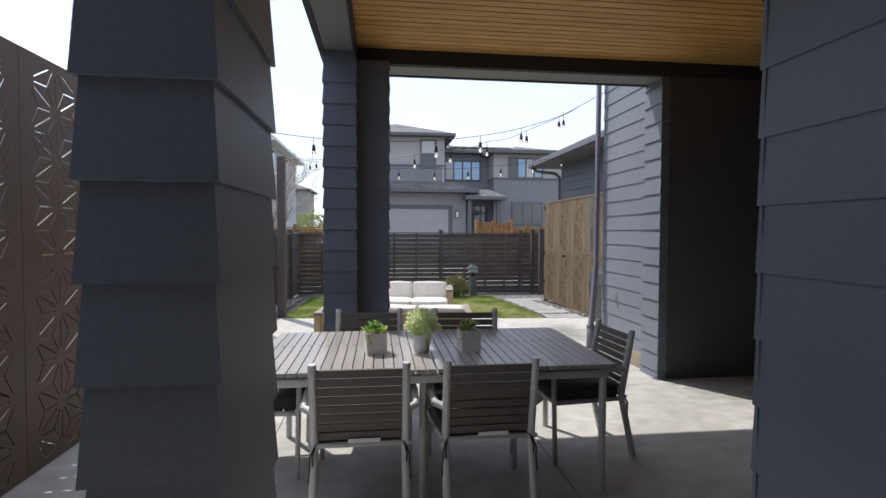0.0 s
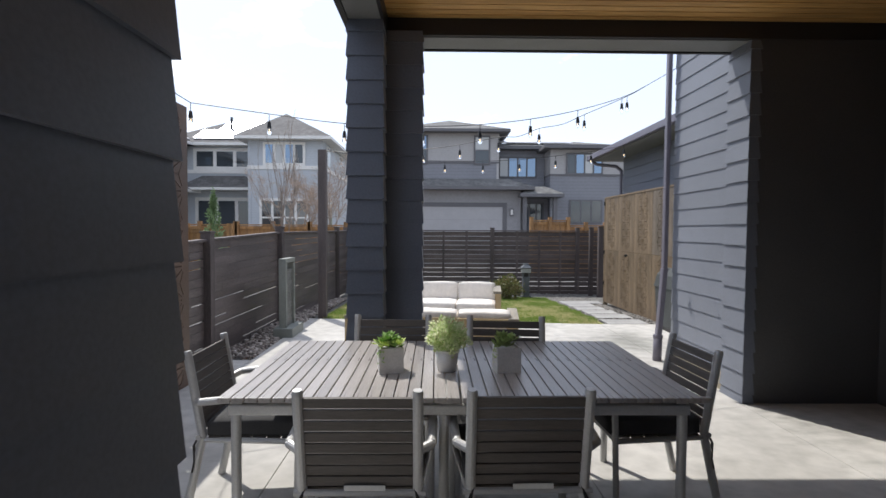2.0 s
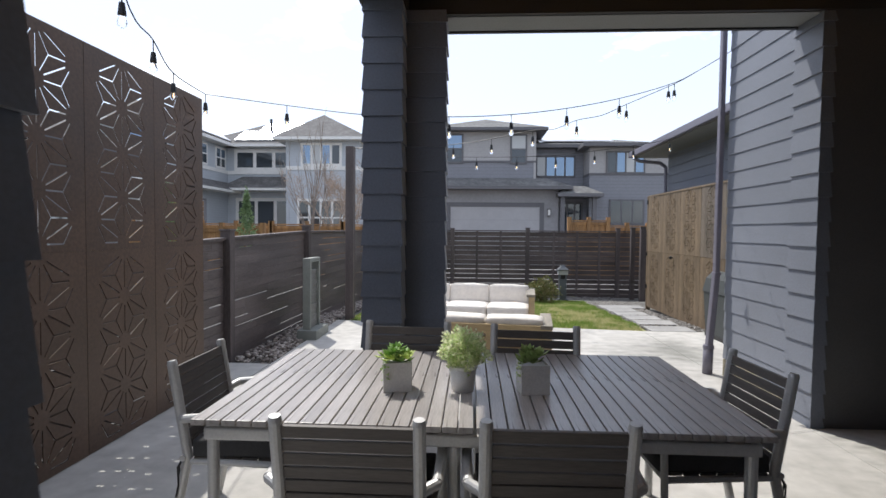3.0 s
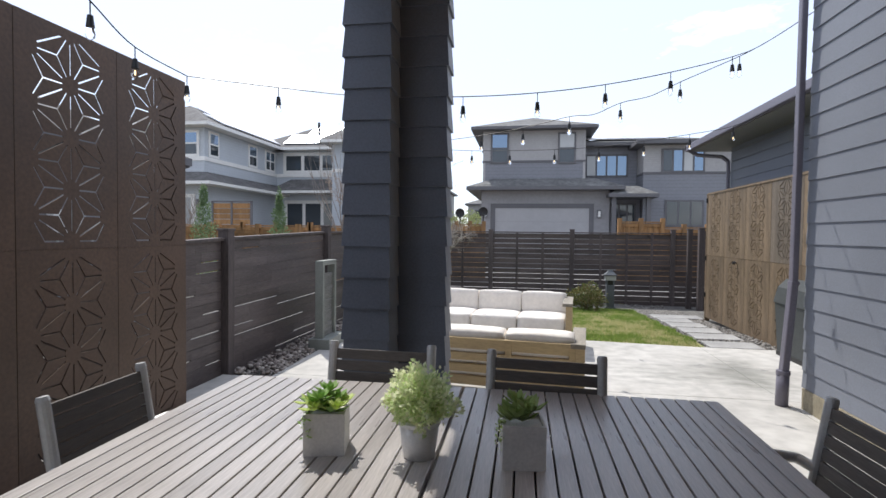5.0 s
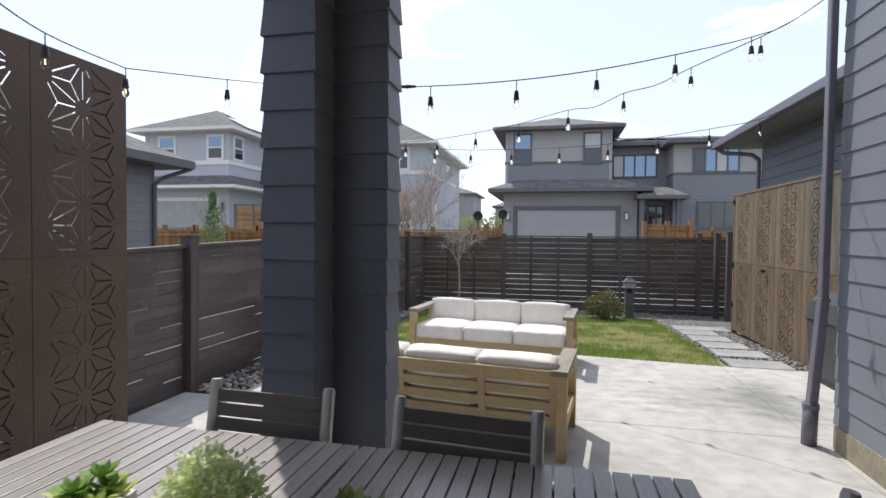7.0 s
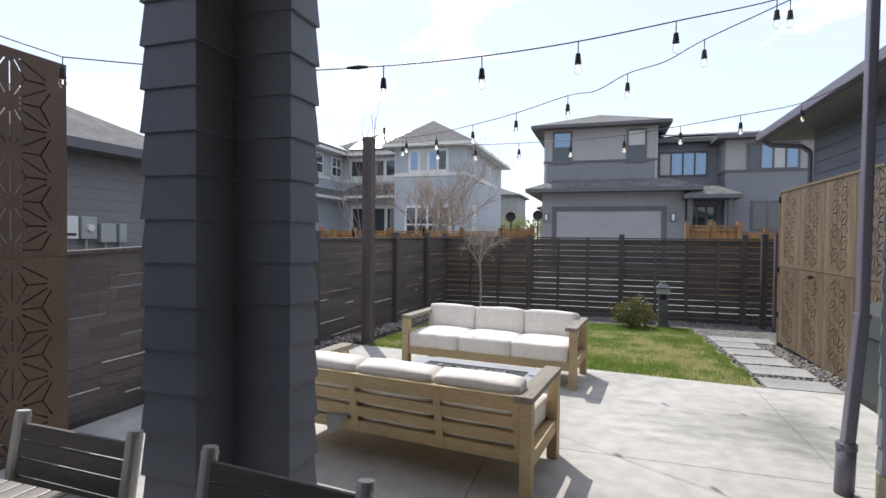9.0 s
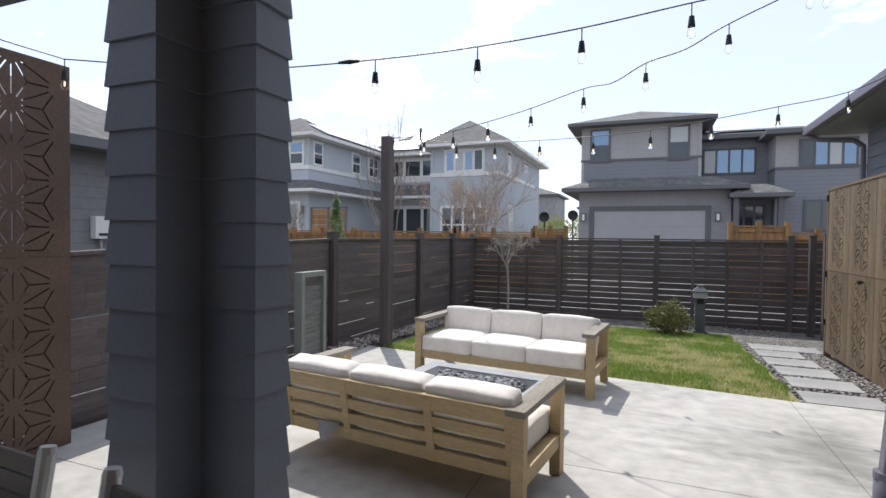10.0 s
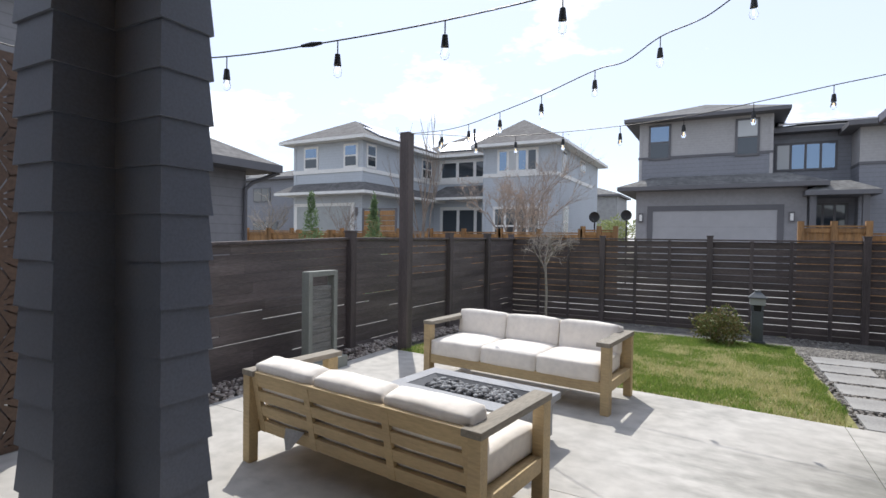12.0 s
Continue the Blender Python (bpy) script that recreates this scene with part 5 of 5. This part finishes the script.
part("plug", tube(tube(bmesh.new(), (0.93, 7.58, 2.453), (1.0, 7.588, 2.453), 0.008, 0.014), (1.0, 7.588, 2.453), (1.06, 7.596, 2.453), 0.014, 0.008), M_BLACK, st, "black plug joining two cords")
light_string([POST_HOOK, (0.05, 10.78, 2.675), (0.55, 10.47, 2.64), (1.11, 9.99, 2.605), (1.62, 9.66, 2.62), (2.12, 9.38, 2.675), (2.36, 9.24, 2.662, 0), (2.60, 9.08, 2.735), (2.86, 8.96, 2.765, 0), (3.11, 8.86, 2.865), (3.66, 8.93, 3.11), KNOT], "black festoon string sagging from the tall post")
light_string([POST_HOOK, (-0.08, 10.97, 2.67), (0.4, 10.98, 2.61), (0.895, 10.98, 2.58), (1.436, 10.98, 2.575), (2.05, 10.87, 2.562), (2.634, 10.81, 2.58), (3.193, 10.72, 2.63), (3.753, 10.7, 2.705), (4.35, 10.9, 2.84), (4.82, 11.0, 3.06, 0)], "black festoon string running to the garage eave")


# ---- houses beyond the fence ----
def window_y(owner, x0, x1, z0, z1, y, out, panes=1, split=False, mat=None, fr=0.09, tone="d"):
    """A window in a wall that faces along y; out is -1 for a wall that faces the yard."""
    m = mat or M_HB_TRIM
    w = part("window", boxm(x0, x1, min(y, y + out * 0.05), max(y, y + out * 0.05), z0, z1), m, owner)
    pw = (x1 - x0 - fr) / panes
    for i in range(panes):
        a, b = x0 + fr + i * pw, x0 + (i + 1) * pw
        zs = [(z0 + fr, z1 - fr)] if not split else [(z0 + fr, (z0 + z1) / 2 - fr / 3), ((z0 + z1) / 2 + fr / 3, z1 - fr)]
        for k, (c, d) in enumerate(zs):
            yy = sorted((y + out * 0.045, y + out * 0.058))
            part("pane", boxm(a, b, yy[0], yy[1], c, d), PANES[tone[(i * len(zs) + k) % len(tone)]], w)


def window_x(owner, y0, y1, z0, z1, x, out, panes=1, split=False, mat=None, fr=0.09, tone="d"):
    m = mat or M_HB_TRIM
    w = part("window", boxm(min(x, x + out * 0.05), max(x, x + out * 0.05), y0, y1, z0, z1), m, owner)
    pw = (y1 - y0 - fr) / panes
    for i in range(panes):
        a, b = y0 + fr + i * pw, y0 + (i + 1) * pw
        zs = [(z0 + fr, z1 - fr)] if not split else [(z0 + fr, (z0 + z1) / 2 - fr / 3), ((z0 + z1) / 2 + fr / 3, z1 - fr)]
        for k, (c, d) in enumerate(zs):
            xx = sorted((x + out * 0.045, x + out * 0.058))
            part("pane", boxm(xx[0], xx[1], a, b, c, d), PANES[tone[(i * len(zs) + k) % len(tone)]], w)


def hip(owner, x0, x1, y0, y1, z, rise, mat, fascia, ridge=None, drop=0.18):
    """A hip roof over a rectangle with its eaves at z, and a fascia all round."""
    w, d = x1 - x0, y1 - y0
    bm = bmesh.new()
    if w >= d:
        a, b = (x0 + d / 2, (y0 + y1) / 2, z + rise), (x1 - d / 2, (y0 + y1) / 2, z + rise)
        if w - d < 0.4:
            b = a
        if a == b:
            for p, q in (((x0, y0, z), (x1, y0, z)), ((x1, y0, z), (x1, y1, z)), ((x1, y1, z), (x0, y1, z)), ((x0, y1, z), (x0, y0, z))):
                quad(bm, p, q, a)
        else:
            quad(bm, (x0, y0, z), (x1, y0, z), b, a), quad(bm, (x1, y1, z), (x0, y1, z), a, b)
            quad(bm, (x0, y1, z), (x0, y0, z), a), quad(bm, (x1, y0, z), (x1, y1, z), b)
    else:
        a, b = ((x0 + x1) / 2, y0 + w / 2, z + rise), ((x0 + x1) / 2, y1 - w / 2, z + rise)
        quad(bm, (x0, y0, z), (x1, y0, z), a), quad(bm, (x1, y1, z), (x0, y1, z), b)
        quad(bm, (x1, y0, z), (x1, y1, z), b, a), quad(bm, (x0, y1, z), (x0, y0, z), a, b)
    r = part("roof", bm, mat, owner)
    part("fascia", boxm(x0, x1, y0, y1, z - drop, z + 0.004), fascia, owner)
    return r


def skirt(owner, x0, x1, y0, y1, z, run, rise, mat, fascia):
    """A low roof that leans against a wall on the yard side and wraps its ends."""
    bm = bmesh.new()
    quad(bm, (x0, y0, z), (x1, y0, z), (x1 - run, y0 + run, z + rise), (x0 + run, y0 + run, z + rise))
    quad(bm, (x0, y1, z), (x0, y0, z), (x0 + run, y0 + run, z + rise), (x0 + run, y1, z + rise))
    quad(bm, (x1, y0, z), (x1, y1, z), (x1 - run, y1, z + rise), (x1 - run, y0 + run, z + rise))
    part("lower_roof", bm, mat, owner)
    part("fascia", boxm(x0, x1, y0, y1, z - 0.16, z + 0.004), fascia, owner)


hb = thing("neighbour_house", (3, 32, 0), "grey two-storey house with a double garage", "house", "neighbouring houses")
YB = 29.5
part("garage_wall", boxm(-0.46, 5.75, YB, 37, -0.3, 3.6), M_HB_STUCCO, hb)
skirt(hb, -1.15, 6.35, YB - 0.75, 37, 3.72, 1.3, 0.52, M_SHINGLE, M_HB_TRIM)
part("upper_wall", boxm(-0.44, 4.64, YB + 0.5, 37, 3.8, 5.08), M_HB_LOW, hb)
part("upper_wall", boxm(-0.44, 4.64, YB + 0.5, 37, 5.08, 6.64), M_HB_UP, hb)
part("belt_board", boxm(-0.47, 4.67, YB + 0.46, 37.02, 5.03, 5.13), M_HB_TRIM, hb)
for x in (-0.44, 4.52):
    part("corner_board", boxm(x, x + 0.12, YB + 0.47, YB + 0.52, 3.9, 6.6), M_HB_UP, hb)
hip(hb, -1.02, 5.18, YB - 0.1, 37.5, 6.76, 1.05, M_SHINGLE, M_HB_TRIM, drop=0.14)
gd = part("garage_door", boxm(0.24, 4.80, YB - 0.02, YB + 0.02, 0.0, 2.70), M_HB_DOOR, hb, "pale grey panelled garage door")
for i in range(1, 4):
    part("panel_joint", boxm(0.24, 4.80, YB - 0.026, YB - 0.02, i * 0.675 - 0.006, i * 0.675 + 0.006), M_HB_STUCCO, gd)
for a in ((0.02, 0.24, 0.0, 2.92), (4.80, 5.02, 0.0, 2.92), (0.24, 4.80, 2.70, 2.92)):
    part("door_trim", boxm(a[0], a[1], YB - 0.05, YB, a[2], a[3]), M_HB_TRIM, hb)
for x in (-0.24, 5.27):
    s = part("wall_lamp", boxm(x - 0.09, x + 0.09, YB - 0.12, YB, 2.24, 2.62), M_HB_TRIM, hb, "wall lamp with frosted glass")
    part("glass", boxm(x - 0.055, x + 0.055, YB - 0.13, YB - 0.02, 2.28, 2.56), M_WHITE, s)
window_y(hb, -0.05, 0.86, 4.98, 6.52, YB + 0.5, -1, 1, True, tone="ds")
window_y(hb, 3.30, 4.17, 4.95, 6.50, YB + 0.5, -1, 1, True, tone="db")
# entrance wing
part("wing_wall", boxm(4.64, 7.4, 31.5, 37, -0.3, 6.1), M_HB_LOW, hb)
# The first pane's pale colour paints a white reflection.
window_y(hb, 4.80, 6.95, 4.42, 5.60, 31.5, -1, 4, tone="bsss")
hip(hb, 4.0, 12.4, 30.9, 38, 6.15, 0.9, M_SHINGLE, M_HB_TRIM)
part("porch_wall", boxm(5.75, 7.4, 30.6, 31.5, -0.3, 3.5), M_HB_LOW, hb)
skirt(hb, 5.6, 7.85, 28.7, 31.0, 3.36, 0.8, 0.42, M_SHINGLE, M_HB_TRIM)
window_y(hb, 5.95, 7.2, 0.1, 3.0, 30.6, -1, 3)
for x in (5.78, 7.35):
    part("porch_post", boxm(x, x + 0.2, 28.95, 29.15, -0.3, 3.25), M_HB_TRIM, hb)
part("block_wall", boxm(7.4, 12.0, 30.0, 37, -0.3, 4.45), M_HB_LOW, hb)
part("block_wall", boxm(7.4, 12.0, 30.0, 37, 4.45, 5.9), M_HB_UP, hb)
part("belt_board", boxm(7.38, 12.02, 29.96, 37, 4.4, 4.5), M_HB_TRIM, hb)
hip(hb, 6.95, 12.6, 29.4, 37.5, 5.98, 0.5, M_SHINGLE, M_HB_TRIM)
window_y(hb, 8.22, 10.2, 4.46, 5.62, 30.0, -1, 4, tone="dsbs")
window_y(hb, 8.42, 10.2, 1.85, 3.14, 30.0, -1, 3, tone="d")
part("porch_lamp", boxm(7.62, 7.74, 29.9, 30.0, 2.0, 2.35), M_HB_TRIM, hb)

ha = thing("pale_house", (-14, 36, 0), "pale blue-grey two-storey house with white trim and solar panels", "house", "neighbouring houses")
EZ = 7.32
part("wall", boxm(-21.7, -16.2, 30.3, 42, -0.3, EZ), M_HA, ha)
part("wall", boxm(-16.2, -10.9, 39.0, 44, -0.3, EZ), M_HA, ha)
part("wall", boxm(-10.9, -6.1, 36.3, 48, -0.3, EZ), M_HA, ha)
for a in ((-21.75, -16.15, 30.25, 42.05), (-16.2, -10.9, 38.95, 44), (-10.95, -6.05, 36.25, 46.05)):
    part("belt_board", boxm(a[0], a[1], a[2], a[3], 5.38, 5.62), M_WHITE, ha)
for x, y in ((-21.7, 30.3), (-16.34, 30.3), (-10.9, 36.3), (-6.24, 36.3)):
    part("corner_board", boxm(x - 0.03, x + 0.17, y - 0.03, y + 0.14, -0.3, EZ), M_HA, ha)
hip(ha, -22.4, -15.5, 29.6, 52.0, EZ + 0.12, 1.75, M_SHINGLE_A, M_WHITE)
bm = bmesh.new()
e0, e1, r0, r1 = EZ + 0.12, EZ + 2.35, (-9.3, 39.4), (-9.3, 45.2)
quad(bm, (-11.6, 35.6, e0), (-5.4, 35.6, e0), (*r0, e1))
quad(bm, (-5.4, 35.6, e0), (-5.4, 48.6, e0), (*r1, e1), (*r0, e1))
quad(bm, (-5.4, 48.6, e0), (-11.6, 48.6, e0), (*r1, e1))
quad(bm, (-11.6, 48.6, e0), (-11.6, 35.6, e0), (*r0, e1), (*r1, e1))
part("roof", bm, M_SHINGLE_A, ha)
part("fascia", boxm(-11.6, -5.4, 35.6, 48.6, e0 - 0.18, e0 + 0.004), M_WHITE, ha)
hip(ha, -18.5, -6.5, 38.3, 46.5, EZ + 0.12, 2.25, M_SHINGLE_A, M_WHITE)
# solar panels on the slopes towards the yard
def tilted(owner, p, u, v, mat, t=0.06):
    p, u, v = Vector(p), Vector(u), Vector(v)
    n = u.cross(v).normalized() * t
    bm = bmesh.new()
    lo = [bm.verts.new(q) for q in (p, p + u, p + u + v, p + v)]
    hi = [bm.verts.new(q + n) for q in (p, p + u, p + u + v, p + v)]
    bm.faces.new(lo[::-1]), bm.faces.new(hi)
    for i in range(4):
        bm.faces.new((lo[i], lo[(i + 1) % 4], hi[(i + 1) % 4], hi[i]))
    part("solar_panel", bm, mat, owner, "solar panel in pale metal that imitates sky glare")


sl = 1.75 / 3.45
for i in range(8):
    tilted(ha, (-15.8, 31.6 + i * 1.3, EZ + 0.12 + 0.3 * sl + 0.06), (0, 1.24, 0), (-1.35, 0, 1.35 * sl), M_SOLAR_GLARE)
    if i < 7:
        tilted(ha, (-17.22, 33.0 + i * 1.3, EZ + 0.12 + 1.72 * sl + 0.06), (0, 1.24, 0), (-1.3, 0, 1.3 * sl), M_SOLAR_GLARE)
sl2 = 2.25 / 4.1
for i in range(6):
    for k in range(2):
        if k == 1 and i == 0:
            continue
        tilted(ha, (-15.6 + i * 1.14, 38.75 + k * 1.72, EZ + 0.12 + (0.45 + k * 1.72) * sl2 + 0.06), (1.1, 0, 0), (0, 1.66, 1.66 * sl2), M_SOLAR_GLARE)
for i in range(4):
    tilted(hb, (4.9 + i * 1.02, 31.35, 6.15 + 0.45 * 0.2535 + 0.08), (1.0, 0, 0), (0, 1.7, 1.7 * 0.2535), M_SOLAR_GLARE)
part("chimney_pipe", tube(bmesh.new(), (-13.6, 40.5, EZ + 0.8), (-13.6, 40.5, EZ + 2.3), 0.09), M_BLACK, ha)
skirt(ha, -22.5, -15.2, 29.3, 39.0, 4.14, 1.0, 0.62, M_SHINGLE_A, M_WHITE)
skirt(ha, -16.2, -10.9, 37.6, 39.0, 4.3, 1.2, 0.9, M_SHINGLE_A, M_WHITE)
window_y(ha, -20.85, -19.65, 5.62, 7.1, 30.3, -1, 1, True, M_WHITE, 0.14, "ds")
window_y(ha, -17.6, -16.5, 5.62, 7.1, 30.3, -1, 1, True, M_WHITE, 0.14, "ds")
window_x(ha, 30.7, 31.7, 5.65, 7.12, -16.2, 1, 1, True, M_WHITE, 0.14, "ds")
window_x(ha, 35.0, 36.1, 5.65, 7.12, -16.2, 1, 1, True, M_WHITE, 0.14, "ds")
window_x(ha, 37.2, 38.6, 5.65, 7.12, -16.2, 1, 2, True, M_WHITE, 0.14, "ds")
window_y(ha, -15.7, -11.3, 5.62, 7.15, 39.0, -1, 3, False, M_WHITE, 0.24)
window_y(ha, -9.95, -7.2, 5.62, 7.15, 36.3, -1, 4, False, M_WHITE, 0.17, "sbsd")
window_x(ha, 37.6, 38.6, 5.62, 7.1, -6.1, 1, 1, False, M_WHITE)
window_x(ha, 42.2, 43.6, 6.3, 7.1, -6.1, 1, 2, False, M_WHITE)
window_y(ha, -15.6, -11.2, 0.9, 3.7, 39.0, -1, 3, False, M_WHITE, 0.24)
window_y(ha, -10.2, -7.0, 1.0, 3.5, 36.3, -1, 4, True, M_WHITE, 0.17)
window_x(ha, 38.0, 39.2, 1.5, 3.6, -6.1, 1, 2, True, M_WHITE)
part("garage_door", boxm(-21.4, -17.0, 30.26, 30.3, 0, 3.3), M_METER, ha)
for a in ((-21.65, -21.4, 0, 3.5), (-17.0, -16.75, 0, 3.5), (-21.4, -17.0, 3.3, 3.5)):
    part("door_trim", boxm(a[0], a[1], 30.24, 30.3, a[2], a[3]), M_WHITE, ha)
part("wall_lamp", boxm(-16.62, -16.50, 30.18, 30.3, 2.7, 3.2), M_HB_TRIM, ha)
cg = thing("cedar_gate", (-12.5, 27, 0), "orange-brown slatted cedar gate in a dark frame", "gate")
for i in range(8):
    part("slat", boxm(-13.5, -11.55, 27.0, 27.03, 0.7 + i * 0.262, 0.94 + i * 0.262), M_CEDAR_NEW, cg)
for x in (-13.6, -12.58, -11.55):
    part("frame_post", boxm(x, x + 0.1, 26.97, 27.06, 0, 2.86), M_HB_TRIM, cg)
part("frame_rail", boxm(-13.6, -11.45, 26.97, 27.06, 2.82, 2.9), M_HB_TRIM, cg)

nb = thing("neighbour_garage", (-7.5, 9, 0), "grey-sided neighbouring garage with a shingle roof", "building", "neighbouring houses")
part("wall", boxm(-9.6, -5.6, 4.0, 12.75, -0.3, 2.72), M_NB, nb)
hip(nb, -10.1, -5.08, 3.4, 13.25, 2.86, 1.25, M_SHINGLE_A, M_HB_TRIM, drop=0.15)
part("downpipe", path_tube(bmesh.new(), [Vector((-5.12, 13.2, 2.72)), Vector((-5.5, 12.85, 2.5)), Vector((-5.55, 12.7, 2.35)), Vector((-5.55, 12.7, 0))], 0.04), M_HB_TRIM, nb)
part("upper_storey", boxm(-11, -6.0, 2.0, 9.45, 2.8, 5.6), M_NB, nb)
part("upper_eave", boxm(-11.4, -5.6, 1.6, 9.85, 4.9, 5.1), M_HB_TRIM, nb)
for k, (ya, yb, za, zb, mm) in enumerate([(10.46, 10.74, 1.34, 1.70, M_WHITE), (10.79, 11.05, 1.34, 1.70, M_METER), (11.12, 11.40, 1.28, 1.60, M_METER), (11.46, 11.6, 1.28, 1.6, M_METER)]):
    mb = thing("meter_box", (-5.55, (ya + yb) / 2, za), "grey electric meter box on the garage wall" if mm is M_METER else "white utility box on the garage wall", "meter box", "utility boxes")
    part("case", boxm(-5.6, -5.47, ya, yb, za, zb, bev=0.012), mm, mb)
    part("conduit", tube(bmesh.new(), (-5.55, (ya + yb) / 2, za - 0.5), (-5.55, (ya + yb) / 2, za), 0.02), M_METER, mb)
    if k == 1:
        part("dial", tube(bmesh.new(), (-5.47, 10.92, 1.52), (-5.42, 10.92, 1.52), 0.06, 0.055, 16), M_POTW, mb, "round glass meter dial")
    if k == 0:
        part("hatch", boxm(-5.468, -5.462, ya + 0.05, yb - 0.04, za + 0.05, za + 0.09), M_BLACK, mb)


def cedar_fence(xa, xb, y, z, seed):
    f = thing("cedar_fence", ((xa + xb) / 2, y, 0), "new orange-brown cedar fence of upright boards", "fence", "cedar fences")
    rng2 = random.Random(seed)
    x = xa
    while x < xb - 0.05:
        part("board", boxm(x, min(x + 0.137, xb), y - 0.01, y + 0.01, -0.2, z - 0.06 + rng2.uniform(-0.006, 0.006)), M_CEDAR_NEW, f)
        x += 0.142
    part("cap_rail", boxm(xa, xb, y - 0.07, y + 0.07, z - 0.04, z), M_CEDAR_NEW, f)
    part("top_rail", boxm(xa, xb, y - 0.045, y - 0.01, z - 0.16, z - 0.06), M_CEDAR_NEW, f)
    for px in (xa, (xa + xb) / 2, xb):
        part("post", boxm(px - 0.06, px + 0.06, y - 0.09, y + 0.03, -0.2, z + 0.1), M_CEDAR_NEW, f)


for i in range(6):
    cedar_fence(-15.2 + i * 2.45, -12.8 + i * 2.45, 20.0, 1.62, 90 + i)
cedar_fence(-0.48, 0.4, 20.0, 1.70, 96)
cedar_fence(4.55, 5.8, 20.0, 1.82, 97)
cedar_fence(5.85, 7.2, 20.4, 1.66, 98)
for x0, y0 in ((-9.0, 16.6), (-6.6, 16.6)):
    cedar_fence(x0, x0 + 2.3, y0, 1.50, 99)

for x, y, z, r in ((-0.62, 22.0, 2.14, 0.17), (0.1, 23.5, 2.26, 0.18)):
    di = thing("satellite_dish", (x, y, z - 0.6), "round black satellite dish on a pole", "satellite dish", "satellite dishes")
    bm = bmesh.new()
    bmesh.ops.create_uvsphere(bm, u_segments=20, v_segments=10, radius=r)
    bmesh.ops.scale(bm, vec=(1, 0.28, 1), verts=bm.verts)
    bmesh.ops.delete(bm, geom=[v for v in bm.verts if v.co.y < -0.004], context="VERTS")
    bmesh.ops.solidify(bm, geom=bm.faces[:], thickness=0.01)
    bmesh.ops.translate(bm, vec=(x, y, z), verts=bm.verts)
    part("dish", bm, M_BLACK, di, smooth=True)
    part("pole", tube(bmesh.new(), (x, y + 0.06, -0.2), (x, y + 0.06, z), 0.025), M_BLACK, di)
    part("arm", tube(bmesh.new(), (x, y, z - r), (x, y - 0.25, z - 0.05), 0.012), M_BLACK, di)

# houses far off in the gaps
for x, y, w, d, h, mat in [(-9.5, 62, 5, 6, 6.2, M_BLUE), (-3.2, 70, 4.5, 6, 5.2, M_BLUE), (-30.3, 36, 5.8, 8, 6.1, M_HB_LOW), (-38.5, 38, 7, 8, 6.6, M_HB_UP), (-13.5, 75, 7, 6, 6.4, M_HA), (16, 40, 7, 8, 6.3, M_HB_LOW)]:
    fh = thing("far_house", (x, y, 0), "far two-storey house in the gap between neighbours", "house", "far houses")
    part("wall", boxm(x - w / 2, x + w / 2, y, y + d, -0.3, h), mat, fh)
    hip(fh, x - w / 2 - 0.4, x + w / 2 + 0.4, y - 0.4, y + d + 0.4, h + 0.1, 1.0, M_SHINGLE, M_HB_TRIM)
    window_y(fh, x - w * 0.3, x + w * 0.05, h - 1.9, h - 0.7, y, -1, 2)
    window_y(fh, x - w * 0.3, x + w * 0.2, 1.2, 2.6, y, -1, 3)
for x, y, h in ((-5.2, 52, 3.6), (-3.4, 55, 4.0), (-7.4, 58, 3.5)):
    ft = thing("spring_tree", (x, y, -0.2), "small yellow-green spring tree far beyond the fence", "tree", "spring trees")
    part("trunk", tube(bmesh.new(), (x, y, -0.2), (x, y, h * 0.6), 0.09, 0.05), M_BARK, ft)
    part("crown", leaf_cloud(900, (x, y, h * 0.62), (1.1, 1.0, 1.2), 0.22, int(90 + x)), M_LEAF_SPRING, ft)
